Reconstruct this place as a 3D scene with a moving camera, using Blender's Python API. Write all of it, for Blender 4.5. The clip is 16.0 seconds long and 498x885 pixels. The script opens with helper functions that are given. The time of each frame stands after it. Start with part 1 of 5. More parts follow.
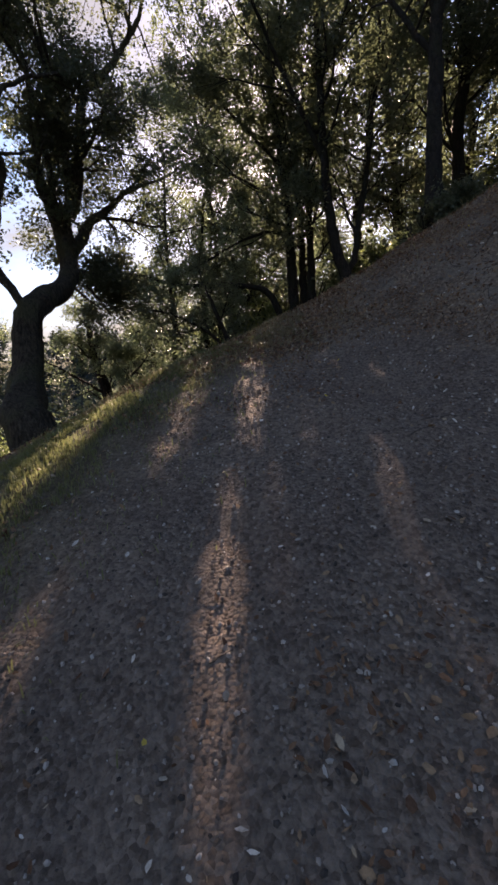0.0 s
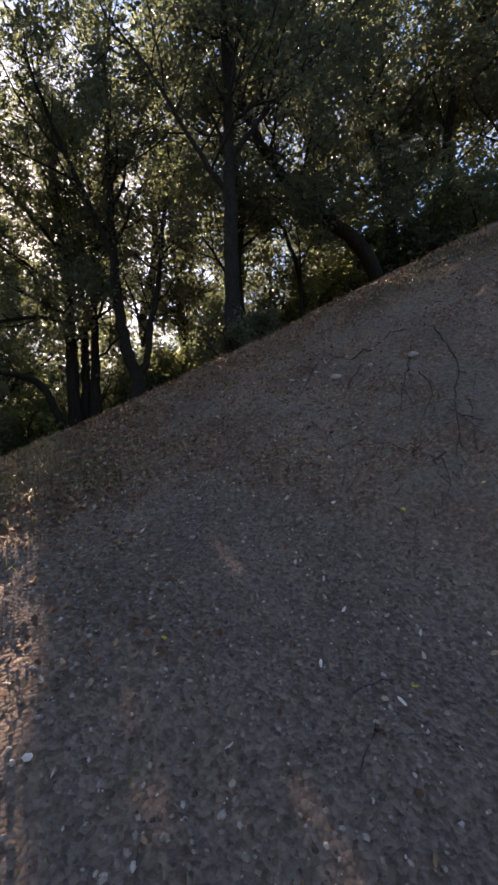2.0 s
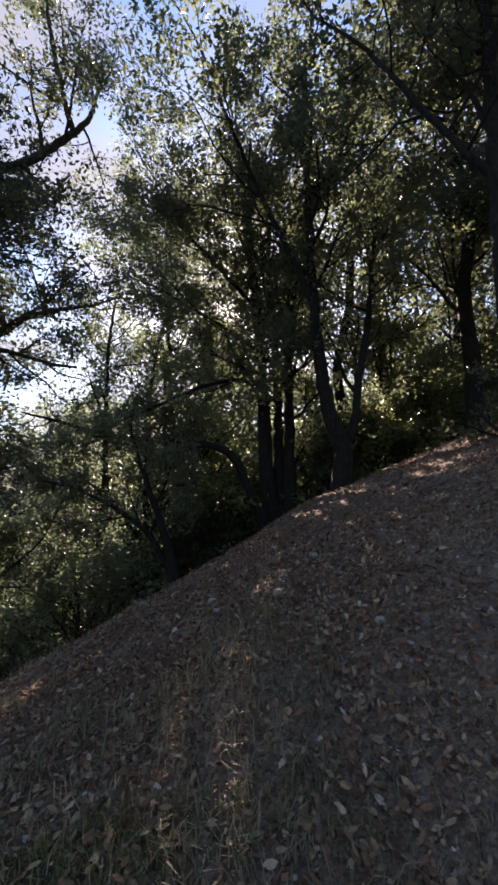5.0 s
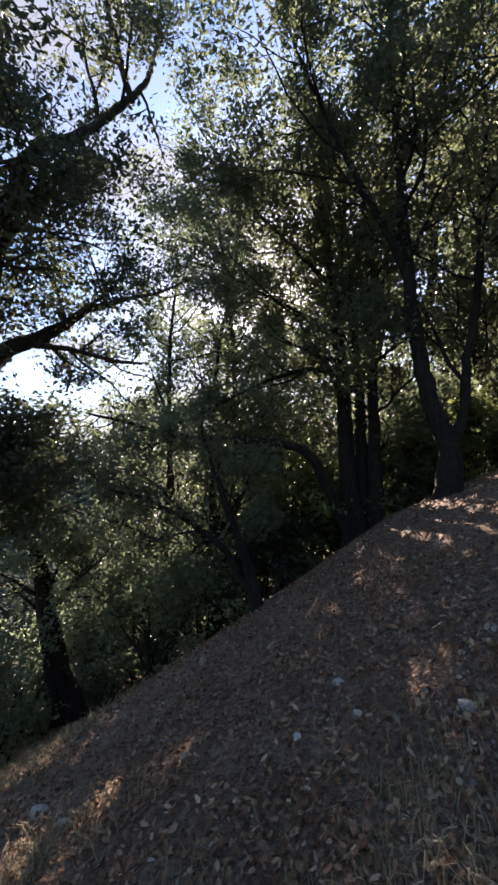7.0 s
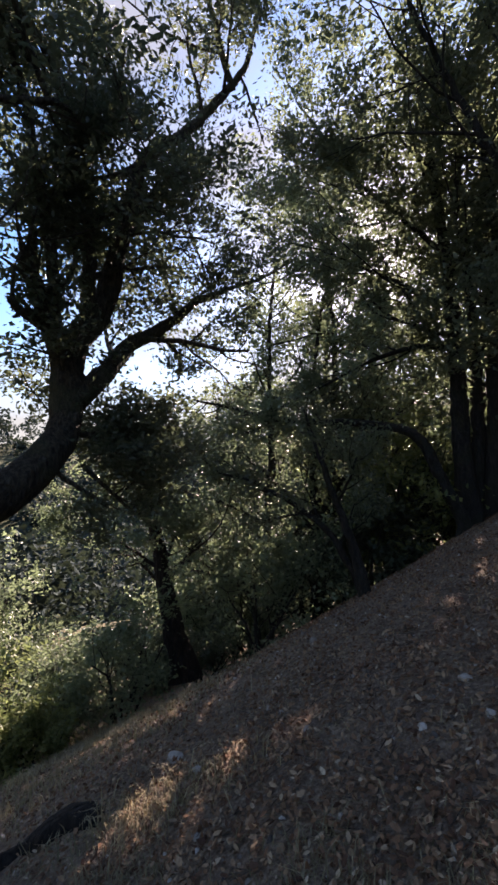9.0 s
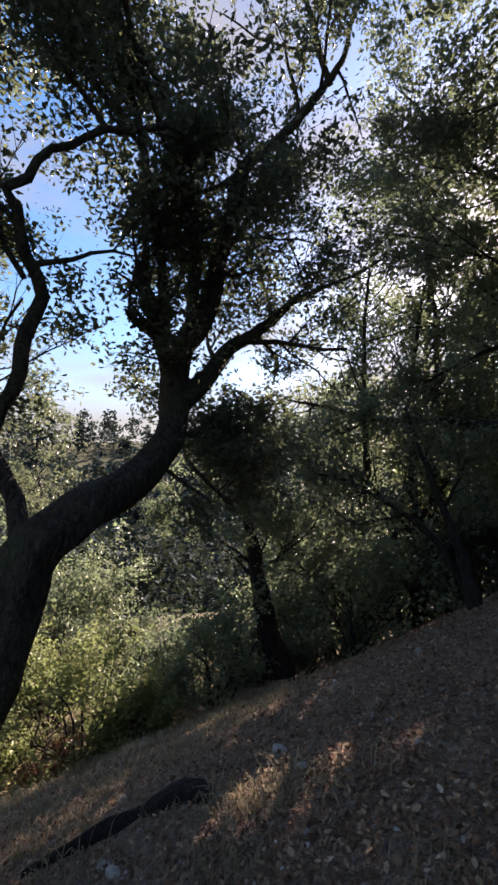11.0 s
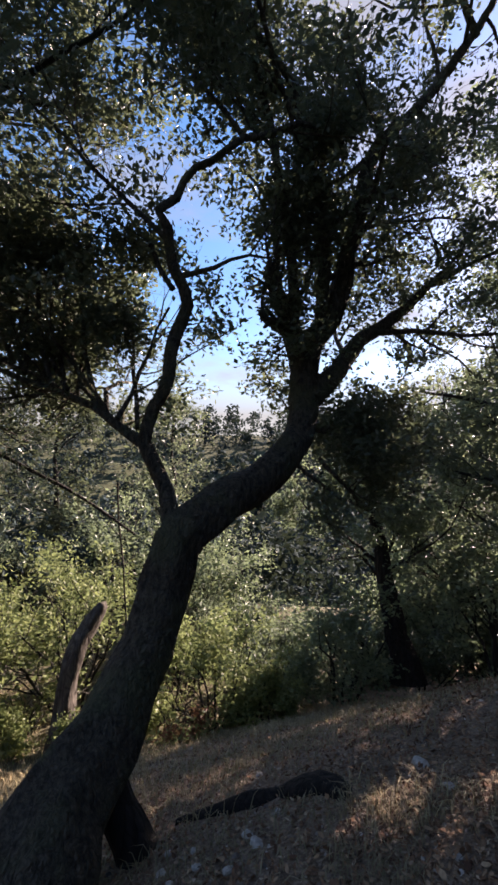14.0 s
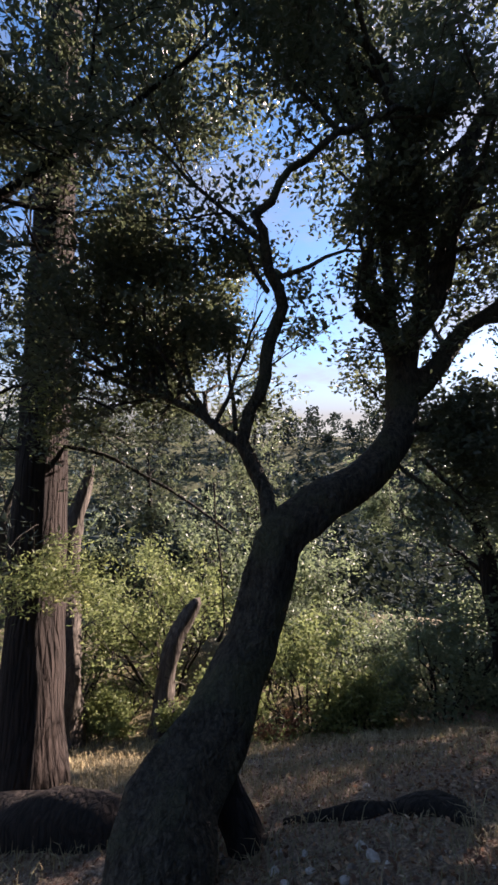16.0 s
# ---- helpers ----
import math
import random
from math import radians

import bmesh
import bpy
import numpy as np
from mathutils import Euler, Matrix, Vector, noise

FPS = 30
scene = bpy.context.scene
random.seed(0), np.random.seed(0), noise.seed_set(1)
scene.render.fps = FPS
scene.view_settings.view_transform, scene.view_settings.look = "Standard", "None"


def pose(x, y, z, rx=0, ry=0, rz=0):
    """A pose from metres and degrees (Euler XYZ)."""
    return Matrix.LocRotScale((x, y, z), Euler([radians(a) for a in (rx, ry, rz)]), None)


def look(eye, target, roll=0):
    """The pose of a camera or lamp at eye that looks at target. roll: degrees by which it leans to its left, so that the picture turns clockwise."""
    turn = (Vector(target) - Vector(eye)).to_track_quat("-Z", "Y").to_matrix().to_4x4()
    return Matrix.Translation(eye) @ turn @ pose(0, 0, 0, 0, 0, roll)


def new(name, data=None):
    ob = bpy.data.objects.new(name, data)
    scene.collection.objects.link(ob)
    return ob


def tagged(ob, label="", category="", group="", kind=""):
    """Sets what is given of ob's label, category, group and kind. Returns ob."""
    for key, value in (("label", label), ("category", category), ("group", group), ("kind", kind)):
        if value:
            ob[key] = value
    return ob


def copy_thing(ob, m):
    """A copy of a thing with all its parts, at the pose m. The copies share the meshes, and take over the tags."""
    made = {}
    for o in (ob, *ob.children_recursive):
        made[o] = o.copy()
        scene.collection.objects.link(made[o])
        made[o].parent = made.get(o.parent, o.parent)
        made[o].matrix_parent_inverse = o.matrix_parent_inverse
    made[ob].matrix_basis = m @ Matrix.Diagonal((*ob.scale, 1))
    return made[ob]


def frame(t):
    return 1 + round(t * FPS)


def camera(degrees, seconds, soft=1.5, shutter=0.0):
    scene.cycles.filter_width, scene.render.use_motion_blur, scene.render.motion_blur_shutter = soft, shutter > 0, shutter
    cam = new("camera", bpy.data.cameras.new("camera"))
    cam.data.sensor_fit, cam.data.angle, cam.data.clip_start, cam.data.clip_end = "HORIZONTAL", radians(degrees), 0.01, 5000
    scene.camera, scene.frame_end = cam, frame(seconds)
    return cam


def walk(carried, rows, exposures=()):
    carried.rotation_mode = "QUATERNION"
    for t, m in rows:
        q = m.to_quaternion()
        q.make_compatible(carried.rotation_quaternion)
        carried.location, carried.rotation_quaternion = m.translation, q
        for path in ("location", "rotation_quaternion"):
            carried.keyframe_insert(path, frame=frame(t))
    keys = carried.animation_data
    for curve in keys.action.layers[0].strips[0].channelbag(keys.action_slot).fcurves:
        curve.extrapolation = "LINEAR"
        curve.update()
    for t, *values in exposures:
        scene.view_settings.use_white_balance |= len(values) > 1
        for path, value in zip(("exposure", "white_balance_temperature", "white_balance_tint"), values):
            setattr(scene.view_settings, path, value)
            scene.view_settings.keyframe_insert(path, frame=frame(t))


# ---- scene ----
cam = camera(61.9, 16.0, 2.8)
PATH = [
    (0, (0.161, -0.065, 1.384), (0.069, 1.918, 1.139), -6.2),
    (0.5, (-0.074, 0.439, 1.536), (0.014, 2.427, 1.334), -7.0),
    (1, (-0.064, 0.912, 1.707), (0.28, 2.878, 1.577), -7.2),
    (1.5, (0.06, 1.296, 1.934), (0.695, 3.192, 1.889), -6.4),
    (2, (0.185, 1.65, 2.104), (1.134, 3.41, 2.164), -5.1),
    (2.5, (0.328, 2.001, 2.288), (1.318, 3.728, 2.485), -4.1),
    (3, (0.411, 2.384, 2.433), (1.233, 4.187, 2.71), -3.6),
    (3.5, (0.37, 2.86, 2.642), (0.984, 4.737, 2.963), -3.6),
    (4, (0.368, 3.289, 2.801), (0.805, 5.213, 3.129), -3.5),
    (4.5, (0.323, 3.746, 2.953), (0.62, 5.698, 3.275), -3.0),
    (4.7, (0.319, 3.896, 3.077), (0.554, 5.857, 3.391), -3.0),
    (6.8, (-0.116, 5.133, 3.668), (-0.185, 7.114, 3.934), -3.0),
    (7, (-0.141, 5.127, 3.648), (-0.245, 7.107, 3.908), -3.0),
    (7.5, (-0.172, 5.142, 3.685), (-0.387, 7.117, 3.914), -2.7),
    (8, (-0.199, 5.122, 3.668), (-0.533, 7.082, 3.881), -2.4),
    (8.5, (-0.243, 5.082, 3.679), (-0.691, 7.021, 3.877), -2.2),
    (9, (-0.268, 5.062, 3.676), (-0.827, 6.972, 3.873), -2.1),
    (9.5, (-0.284, 5.038, 3.68), (-0.954, 6.912, 3.875), -2.0),
    (12, (-0.407, 4.94, 3.683), (-1.514, 6.594, 3.883), 0.2),
    (12.5, (-0.411, 4.912, 3.714), (-1.593, 6.514, 3.904), 0.4),
    (13, (-0.429, 4.901, 3.718), (-1.684, 6.448, 3.899), 0.6),
    (13.5, (-0.443, 4.902, 3.709), (-1.773, 6.386, 3.883), 0.8),
    (14, (-0.469, 4.882, 3.713), (-1.873, 6.296, 3.882), 1.0),
    (14.5, (-0.509, 4.843, 3.703), (-1.982, 6.186, 3.869), 1.2),
    (15, (-0.555, 4.801, 3.693), (-2.089, 6.073, 3.86), 1.3),
    (15.5, (-0.576, 4.785, 3.693), (-2.168, 5.983, 3.863), 1.2),
    (16, (-0.594, 4.751, 3.691), (-2.241, 5.872, 3.863), 1.1),
]
EXPOSURES = [(0, 2.35, 9200, 32), (1.5, 2.85, 9300, 33), (2.5, 2.85, 9300, 33), (4.5, 2.55, 8600, 31), (7, 2.7, 7900, 27), (9.5, 2.55, 8000, 29), (12, 2.4, 7900, 29), (16, 2.4, 7700, 30)]
walk(cam, [(t, look(eye, target, roll)) for t, eye, target, roll in PATH], EXPOSURES)

# ---- light ----
SUN_EL, SUN_AZ = 29.0, 2.3          # degrees above the horizon, degrees from +y towards +x
sun = new("sun", bpy.data.lights.new("sun", "SUN"))
sun.data.energy, sun.data.angle, sun.data.color = 4.6, radians(0.53), (1.0, 0.97, 0.92)
sun_dir = Vector((math.sin(radians(SUN_AZ)) * math.cos(radians(SUN_EL)), math.cos(radians(SUN_AZ)) * math.cos(radians(SUN_EL)), math.sin(radians(SUN_EL))))
sun.matrix_world = look(sun_dir * 60, (0, 0, 0))
world = bpy.data.worlds.new("world")
scene.world = world
world.use_nodes = True


def build_world():
    nt = world.node_tree
    nt.nodes.clear()
    N, L = nt.nodes.new, nt.links.new
    sky = N("ShaderNodeTexSky")
    sky.sky_type, sky.sun_disc = "NISHITA", False
    sky.sun_elevation, sky.sun_rotation = radians(SUN_EL), radians(SUN_AZ)
    sky.air_density, sky.dust_density, sky.ozone_density = 1.0, 0.3, 2.0
    co = N("ShaderNodeTexCoord")
    mp = N("ShaderNodeMapping")
    mp.inputs["Scale"].default_value = (1.0, 1.0, 3.2)
    L(co.outputs["Generated"], mp.inputs[0])
    no = N("ShaderNodeTexNoise")
    no.inputs["Scale"].default_value, no.inputs["Detail"].default_value, no.inputs["Roughness"].default_value = 1.7, 6, 0.6
    L(mp.outputs[0], no.inputs["Vector"])
    rp = N("ShaderNodeValToRGB")
    rp.color_ramp.elements[0].position, rp.color_ramp.elements[1].position = 0.47, 0.66
    L(no.outputs["Fac"], rp.inputs[0])
    # clouds lie low over the far ridge
    sp_ = N("ShaderNodeSeparateXYZ")
    L(co.outputs["Generated"], sp_.inputs[0])
    low = N("ShaderNodeMapRange")
    low.inputs[1].default_value, low.inputs[2].default_value, low.inputs[3].default_value, low.inputs[4].default_value = 0.10, 0.42, 1.0, 0.7
    L(sp_.outputs[2], low.inputs[0])
    mul = N("ShaderNodeMath")
    mul.operation = "MULTIPLY"
    L(rp.outputs[0], mul.inputs[0]), L(low.outputs[0], mul.inputs[1])
    mix = N("ShaderNodeMix")
    mix.data_type = "RGBA"
    hs = N("ShaderNodeHueSaturation")
    hs.inputs["Saturation"].default_value, hs.inputs["Value"].default_value = 1.3, 0.5
    L(sky.outputs[0], hs.inputs["Color"])
    bank = N("ShaderNodeMapRange")
    bank.inputs[1].default_value, bank.inputs[2].default_value, bank.inputs[3].default_value, bank.inputs[4].default_value = 0.15, 0.27, 0.9, 0.0
    L(sp_.outputs[2], bank.inputs[0])
    top = N("ShaderNodeMath")
    top.operation = "MAXIMUM"
    L(mul.outputs[0], top.inputs[0]), L(bank.outputs[0], top.inputs[1])
    L(top.outputs[0], mix.inputs[0]), L(hs.outputs[0], mix.inputs[6])
    mix.inputs[7].default_value = (0.86, 0.93, 0.94, 1)
    bg = N("ShaderNodeBackground")
    bg.inputs["Strength"].default_value = SKY
    L(mix.outputs[2], bg.inputs[0])
    out = N("ShaderNodeOutputWorld")
    L(bg.outputs[0], out.inputs[0])


SKY = 0.13
build_world()

# ---- materials ----


def material(name, rough=0.8, spec=0.3):
    m = bpy.data.materials.new(name)
    m.use_nodes = True
    b = m.node_tree.nodes["Principled BSDF"]
    b.inputs["Roughness"].default_value = rough
    b.inputs["Specular IOR Level"].default_value = spec
    return m, m.node_tree.nodes.new, m.node_tree.links.new, b


def ramp(N, stops):
    r = N("ShaderNodeValToRGB")
    e = r.color_ramp.elements
    while len(e) < len(stops):
        e.new(0.5)
    for el, (p, c) in zip(e, stops):
        el.position, el.color = p, (*c, 1)
    return r


def noise_node(N, L, co, scale, detail=4, rough=0.6):
    n = N("ShaderNodeTexNoise")
    n.inputs["Scale"].default_value, n.inputs["Detail"].default_value, n.inputs["Roughness"].default_value = scale, detail, rough
    L(co, n.inputs["Vector"])
    return n


def mixed(N, L, fac, a, b, mode="MIX"):
    m = N("ShaderNodeMix")
    m.data_type, m.blend_type = "RGBA", mode
    if isinstance(fac, float):
        m.inputs[0].default_value = fac
    else:
        L(fac, m.inputs[0])
    for s, v in ((6, a), (7, b)):
        if isinstance(v, tuple):
            m.inputs[s].default_value = (*v, 1)
        else:
            L(v, m.inputs[s])
    return m.outputs[2]


def bump(N, L, b, height, strength, dist):
    n = N("ShaderNodeBump")
    n.inputs["Strength"].default_value, n.inputs["Distance"].default_value = strength, dist
    L(height, n.inputs["Height"])
    L(n.outputs[0], b.inputs["Normal"])


def bark_material(name, dark, light, moss=None, stretch=0.25, scale=14.0, depth=0.03):
    m, N, L, b = material(name, 0.9, 0.2)
    co = N("ShaderNodeTexCoord")
    mp = N("ShaderNodeMapping")
    mp.inputs["Scale"].default_value = (1, 1, stretch)
    L(co.outputs["Object"], mp.inputs[0])
    n1 = noise_node(N, L, mp.outputs[0], scale, 6, 0.65)
    n2 = noise_node(N, L, co.outputs["Object"], 2.2, 4)
    v = N("ShaderNodeTexVoronoi")
    v.feature = "DISTANCE_TO_EDGE"
    v.inputs["Scale"].default_value = scale * 0.8
    wv = N("ShaderNodeVectorMath")
    wv.operation = "MULTIPLY_ADD"
    wn = noise_node(N, L, co.outputs["Object"], 9.0, 3)
    L(wn.outputs["Color"], wv.inputs[0]), L(mp.outputs[0], wv.inputs[2])
    wv.inputs[1].default_value = (0.16, 0.16, 0.10) if stretch > 0.2 else (0.02, 0.02, 0.01)
    L(wv.outputs[0], v.inputs["Vector"])
    r = ramp(N, [(0.3, dark), (0.7, light)])
    L(n1.outputs[0], r.inputs[0])
    col = r.outputs[0]
    ck = ramp(N, [(0.0, (0.25, 0.24, 0.23)), (0.09, (1.1, 1.1, 1.1))])
    L(v.outputs["Distance"], ck.inputs[0])
    if moss:
        k = ramp(N, [(0.48, (0, 0, 0)), (0.62, (0.7, 0.7, 0.7))])
        L(n2.outputs[0], k.inputs[0])
        col = mixed(N, L, k.outputs[0], col, moss)
    col = mixed(N, L, 0.55, col, ck.outputs[0], "MULTIPLY")
    L(col, b.inputs["Base Color"])
    ad = N("ShaderNodeMath")
    ad.operation = "MULTIPLY_ADD"
    L(v.outputs["Distance"], ad.inputs[0])
    ad.inputs[1].default_value = 1.5
    L(n1.outputs[0], ad.inputs[2])
    bump(N, L, b, ad.outputs[0], 0.9, depth)
    return m


def leaf_material(name, a, b_, c, trans=0.45, rough=0.45):
    """Leaf colours from a to b over the crown, some c; thin, so that light from behind comes through."""
    m, N, L, b = material(name, rough, 0.3)
    nt = m.node_tree
    g = N("ShaderNodeNewGeometry")
    co = N("ShaderNodeTexCoord")
    n = noise_node(N, L, co.outputs["Object"], 0.9, 2)
    mx = N("ShaderNodeMath")
    mx.operation = "MULTIPLY_ADD"
    L(g.outputs["Random Per Island"], mx.inputs[0])
    mx.inputs[1].default_value = 0.55
    sb = N("ShaderNodeMath")
    sb.operation = "MULTIPLY_ADD"
    L(n.outputs[0], sb.inputs[0])
    sb.inputs[1].default_value, sb.inputs[2].default_value = 1.2, -0.35
    L(sb.outputs[0], mx.inputs[2])
    r = ramp(N, [(0.1, a), (0.75, b_), (0.98, c)])
    L(mx.outputs[0], r.inputs[0])
    L(r.outputs[0], b.inputs["Base Color"])
    t = N("ShaderNodeBsdfTranslucent")
    tc = mixed(N, L, 0.45, r.outputs[0], (0.14, 0.18, 0.085))
    L(tc, t.inputs["Color"])
    ms = N("ShaderNodeMixShader")
    ms.inputs[0].default_value = trans
    L(b.outputs[0], ms.inputs[1]), L(t.outputs[0], ms.inputs[2])
    L(ms.outputs[0], nt.nodes["Material Output"].inputs["Surface"])
    return m


def ground_material():
    m, N, L, b = material("ground", 0.95, 0.15)
    co = N("ShaderNodeTexCoord")
    at = N("ShaderNodeAttribute")
    at.attribute_name = "cover"           # x: gravel, y: bare earth, z: grass
    sp_ = N("ShaderNodeSeparateXYZ")
    L(at.outputs["Vector"], sp_.inputs[0])
    big = noise_node(N, L, co.outputs["Object"], 1.3, 5)
    fine = noise_node(N, L, co.outputs["Object"], 26.0, 6, 0.7)
    vor = N("ShaderNodeTexVoronoi")
    vor.inputs["Scale"].default_value = 48.0
    L(co.outputs["Object"], vor.inputs["Vector"])
    grav = ramp(N, [(0.25, (0.098, 0.074, 0.059)), (0.75, (0.285, 0.22, 0.178))])
    L(fine.outputs[0], grav.inputs[0])
    vg = N("ShaderNodeRGBToBW")
    L(vor.outputs["Color"], vg.inputs[0])
    gravel = mixed(N, L, 0.5, grav.outputs[0], vg.outputs[0], "SOFT_LIGHT")
    litt = ramp(N, [(0.28, (0.075, 0.052, 0.04)), (0.52, (0.21, 0.15, 0.11)), (0.72, (0.40, 0.31, 0.235))])
    L(fine.outputs[0], litt.inputs[0])
    ear = ramp(N, [(0.3, (0.13, 0.10, 0.08)), (0.75, (0.29, 0.24, 0.195))])
    L(fine.outputs[0], ear.inputs[0])
    gra = ramp(N, [(0.3, (0.04, 0.05, 0.03)), (0.75, (0.11, 0.115, 0.06))])
    L(fine.outputs[0], gra.inputs[0])
    c = mixed(N, L, sp_.outputs[0], litt.outputs[0], gravel)
    # the bare earth is broken by brown patches
    pat = noise_node(N, L, co.outputs["Object"], 2.3, 4, 0.65)
    pr = ramp(N, [(0.44, (0.15, 0.15, 0.15)), (0.56, (1, 1, 1))])
    L(pat.outputs[0], pr.inputs[0])
    pm = N("ShaderNodeMath")
    pm.operation = "MULTIPLY"
    L(pr.outputs[0], pm.inputs[0]), L(sp_.outputs[1], pm.inputs[1])
    c = mixed(N, L, pm.outputs[0], c, ear.outputs[0])
    c = mixed(N, L, sp_.outputs[2], c, gra.outputs[0])
    tint = ramp(N, [(0.3, (0.72, 0.70, 0.70)), (0.7, (1.1, 1.08, 1.05))])
    L(big.outputs[0], tint.inputs[0])
    c = mixed(N, L, 1.0, c, tint.outputs[0], "MULTIPLY")
    L(c, b.inputs["Base Color"])
    ad = N("ShaderNodeMath")
    ad.operation = "MULTIPLY_ADD"
    L(vor.outputs["Distance"], ad.inputs[0])
    ad.inputs[1].default_value = -0.7
    L(fine.outputs[0], ad.inputs[2])
    bump(N, L, b, ad.outputs[0], 1.0, 0.03)
    return m


def speckle_material(name, stops, rough=0.85, spec=0.3):
    m, N, L, b = material(name, rough, spec)
    g = N("ShaderNodeNewGeometry")
    co = N("ShaderNodeTexCoord")
    n = noise_node(N, L, co.outputs["Object"], 60.0, 4)
    r = ramp(N, stops)
    L(g.outputs["Random Per Island"], r.inputs[0])
    t = ramp(N, [(0.3, (0.65, 0.65, 0.65)), (0.7, (1.15, 1.15, 1.15))])
    L(n.outputs[0], t.inputs[0])
    L(mixed(N, L, 1.0, r.outputs[0], t.outputs[0], "MULTIPLY"), b.inputs["Base Color"])
    bump(N, L, b, n.outputs[0], 0.5, 0.01)
    return m


MAT_GROUND = ground_material()
MAT_OAK_BARK = bark_material("oak_bark", (0.015, 0.012, 0.009), (0.115, 0.094, 0.07), (0.085, 0.086, 0.046), 0.3, 24.0, 0.06)
MAT_BARK = bark_material("dark_bark", (0.010, 0.008, 0.007), (0.034, 0.029, 0.024), (0.022, 0.023, 0.014), 0.3, 18.0, 0.02)
MAT_REDWOOD = bark_material("fibrous_bark", (0.009, 0.0065, 0.0055), (0.036, 0.026, 0.022), None, 0.07, 16.0, 0.06)
MAT_CHAR = bark_material("charred_wood", (0.007, 0.006, 0.005), (0.026, 0.019, 0.016), None, 0.15, 16.0, 0.03)
MAT_OAK_LEAF = leaf_material("oak_leaf", (0.055, 0.066, 0.046), (0.10, 0.116, 0.07), (0.15, 0.14, 0.075), 0.45, 0.34)
MAT_LEAF = leaf_material("bay_leaf", (0.066, 0.08, 0.055), (0.12, 0.14, 0.085), (0.18, 0.19, 0.105), 0.55, 0.36)
MAT_LIGHT_LEAF = leaf_material("pale_leaf", (0.09, 0.12, 0.075), (0.175, 0.22, 0.13), (0.27, 0.30, 0.16), 0.55, 0.4)
MAT_MID_LEAF = leaf_material("dull_leaf", (0.035, 0.052, 0.040), (0.075, 0.10, 0.068), (0.13, 0.16, 0.095), 0.5, 0.42)
MAT_YELLOW_LEAF = leaf_material("yellow_green_leaf", (0.09, 0.115, 0.045), (0.19, 0.22, 0.075), (0.32, 0.34, 0.125), 0.55, 0.45)
MAT_RED_LEAF = leaf_material("red_leaf", (0.10, 0.03, 0.02), (0.16, 0.06, 0.03), (0.2, 0.12, 0.05), 0.4, 0.5)
MAT_NEEDLE = leaf_material("conifer_needle", (0.022, 0.032, 0.024), (0.045, 0.06, 0.042), (0.08, 0.10, 0.05), 0.3, 0.5)
# leaves of the distance: the bluish haze is put into their colour
MAT_HAZED = leaf_material("hazed_leaf", (0.018, 0.031, 0.034), (0.032, 0.048, 0.048), (0.05, 0.066, 0.06), 0.08, 0.9)
MAT_HAZED.node_tree.nodes["Principled BSDF"].inputs["Specular IOR Level"].default_value = 0.08
MAT_STONE = speckle_material("gravel_stone", [(0.0, (0.06, 0.05, 0.044)), (0.55, (0.19, 0.15, 0.124)), (0.88, (0.35, 0.295, 0.25)), (1.0, (0.50, 0.46, 0.41))], 0.85, 0.15)
MAT_ROCK = speckle_material("pale_rock", [(0.0, (0.17, 0.145, 0.12)), (1.0, (0.36, 0.32, 0.28))])
MAT_LITTER = speckle_material("dry_leaf", [(0.0, (0.09, 0.045, 0.03)), (0.55, (0.235, 0.125, 0.072)), (0.94, (0.36, 0.235, 0.145)), (1.0, (0.48, 0.37, 0.26))], 0.8, 0.12)
MAT_PALE_LITTER = speckle_material("pale_dead_leaf", [(0.0, (0.26, 0.20, 0.15)), (0.5, (0.48, 0.42, 0.35)), (0.9, (0.66, 0.61, 0.54)), (0.96, (0.62, 0.44, 0.06))], 0.7, 0.2)
MAT_DULL_GRASS = leaf_material("dull_grass", (0.15, 0.125, 0.07), (0.27, 0.215, 0.13), (0.42, 0.34, 0.22), 0.3, 0.6)
MAT_STRAW = speckle_material("dry_grass", [(0.0, (0.15, 0.11, 0.06)), (0.6, (0.30, 0.23, 0.12)), (1.0, (0.42, 0.34, 0.18))], 0.6, 0.3)
MAT_GRASS = leaf_material("green_grass", (0.12, 0.13, 0.05), (0.22, 0.22, 0.085), (0.34, 0.31, 0.15), 0.5, 0.5)
MAT_ROOT = bark_material("root_bark", (0.03, 0.022, 0.018), (0.10, 0.078, 0.062), None, 0.3, 30.0, 0.01)
MAT_DEADWOOD = bark_material("dead_wood", (0.024, 0.02, 0.017), (0.10, 0.084, 0.07), None, 0.2, 14.0, 0.02)

# ---- ground ----


def softplus(v, k):
    return k * np.logaddexp(0, v / k)


def faces_of_land(x, y):
    """The trail with its cut bank, and the hillside that falls away below them."""
    y1 = np.where(y < -3, -3 + (y + 3) * 0.3, y)
    u = 0.911 * x + 0.411 * y
    trail = 0.382 * y1 - 0.147 + 0.46 * softplus(u - 3.41, 0.25) + 0.46 * softplus(x - 3.3, 0.4)
    slope = 2.30 + 0.392 * x + 0.1 * softplus(-4.2 - x, 0.5) - 0.23 * softplus(np.minimum(y, 24) - 11.03 - 0.885 * x, 0.7) + 0.053 * (np.minimum(y, 9.5) - 7) - 0.22 * softplus(5 - np.maximum(y, -6), 0.5) + 0.08 * softplus(x - 1, 0.5) - 0.18 * softplus(y - 8, 0.5) * np.clip((x - 2) / 5, 0, 1)
    return u, trail, slope


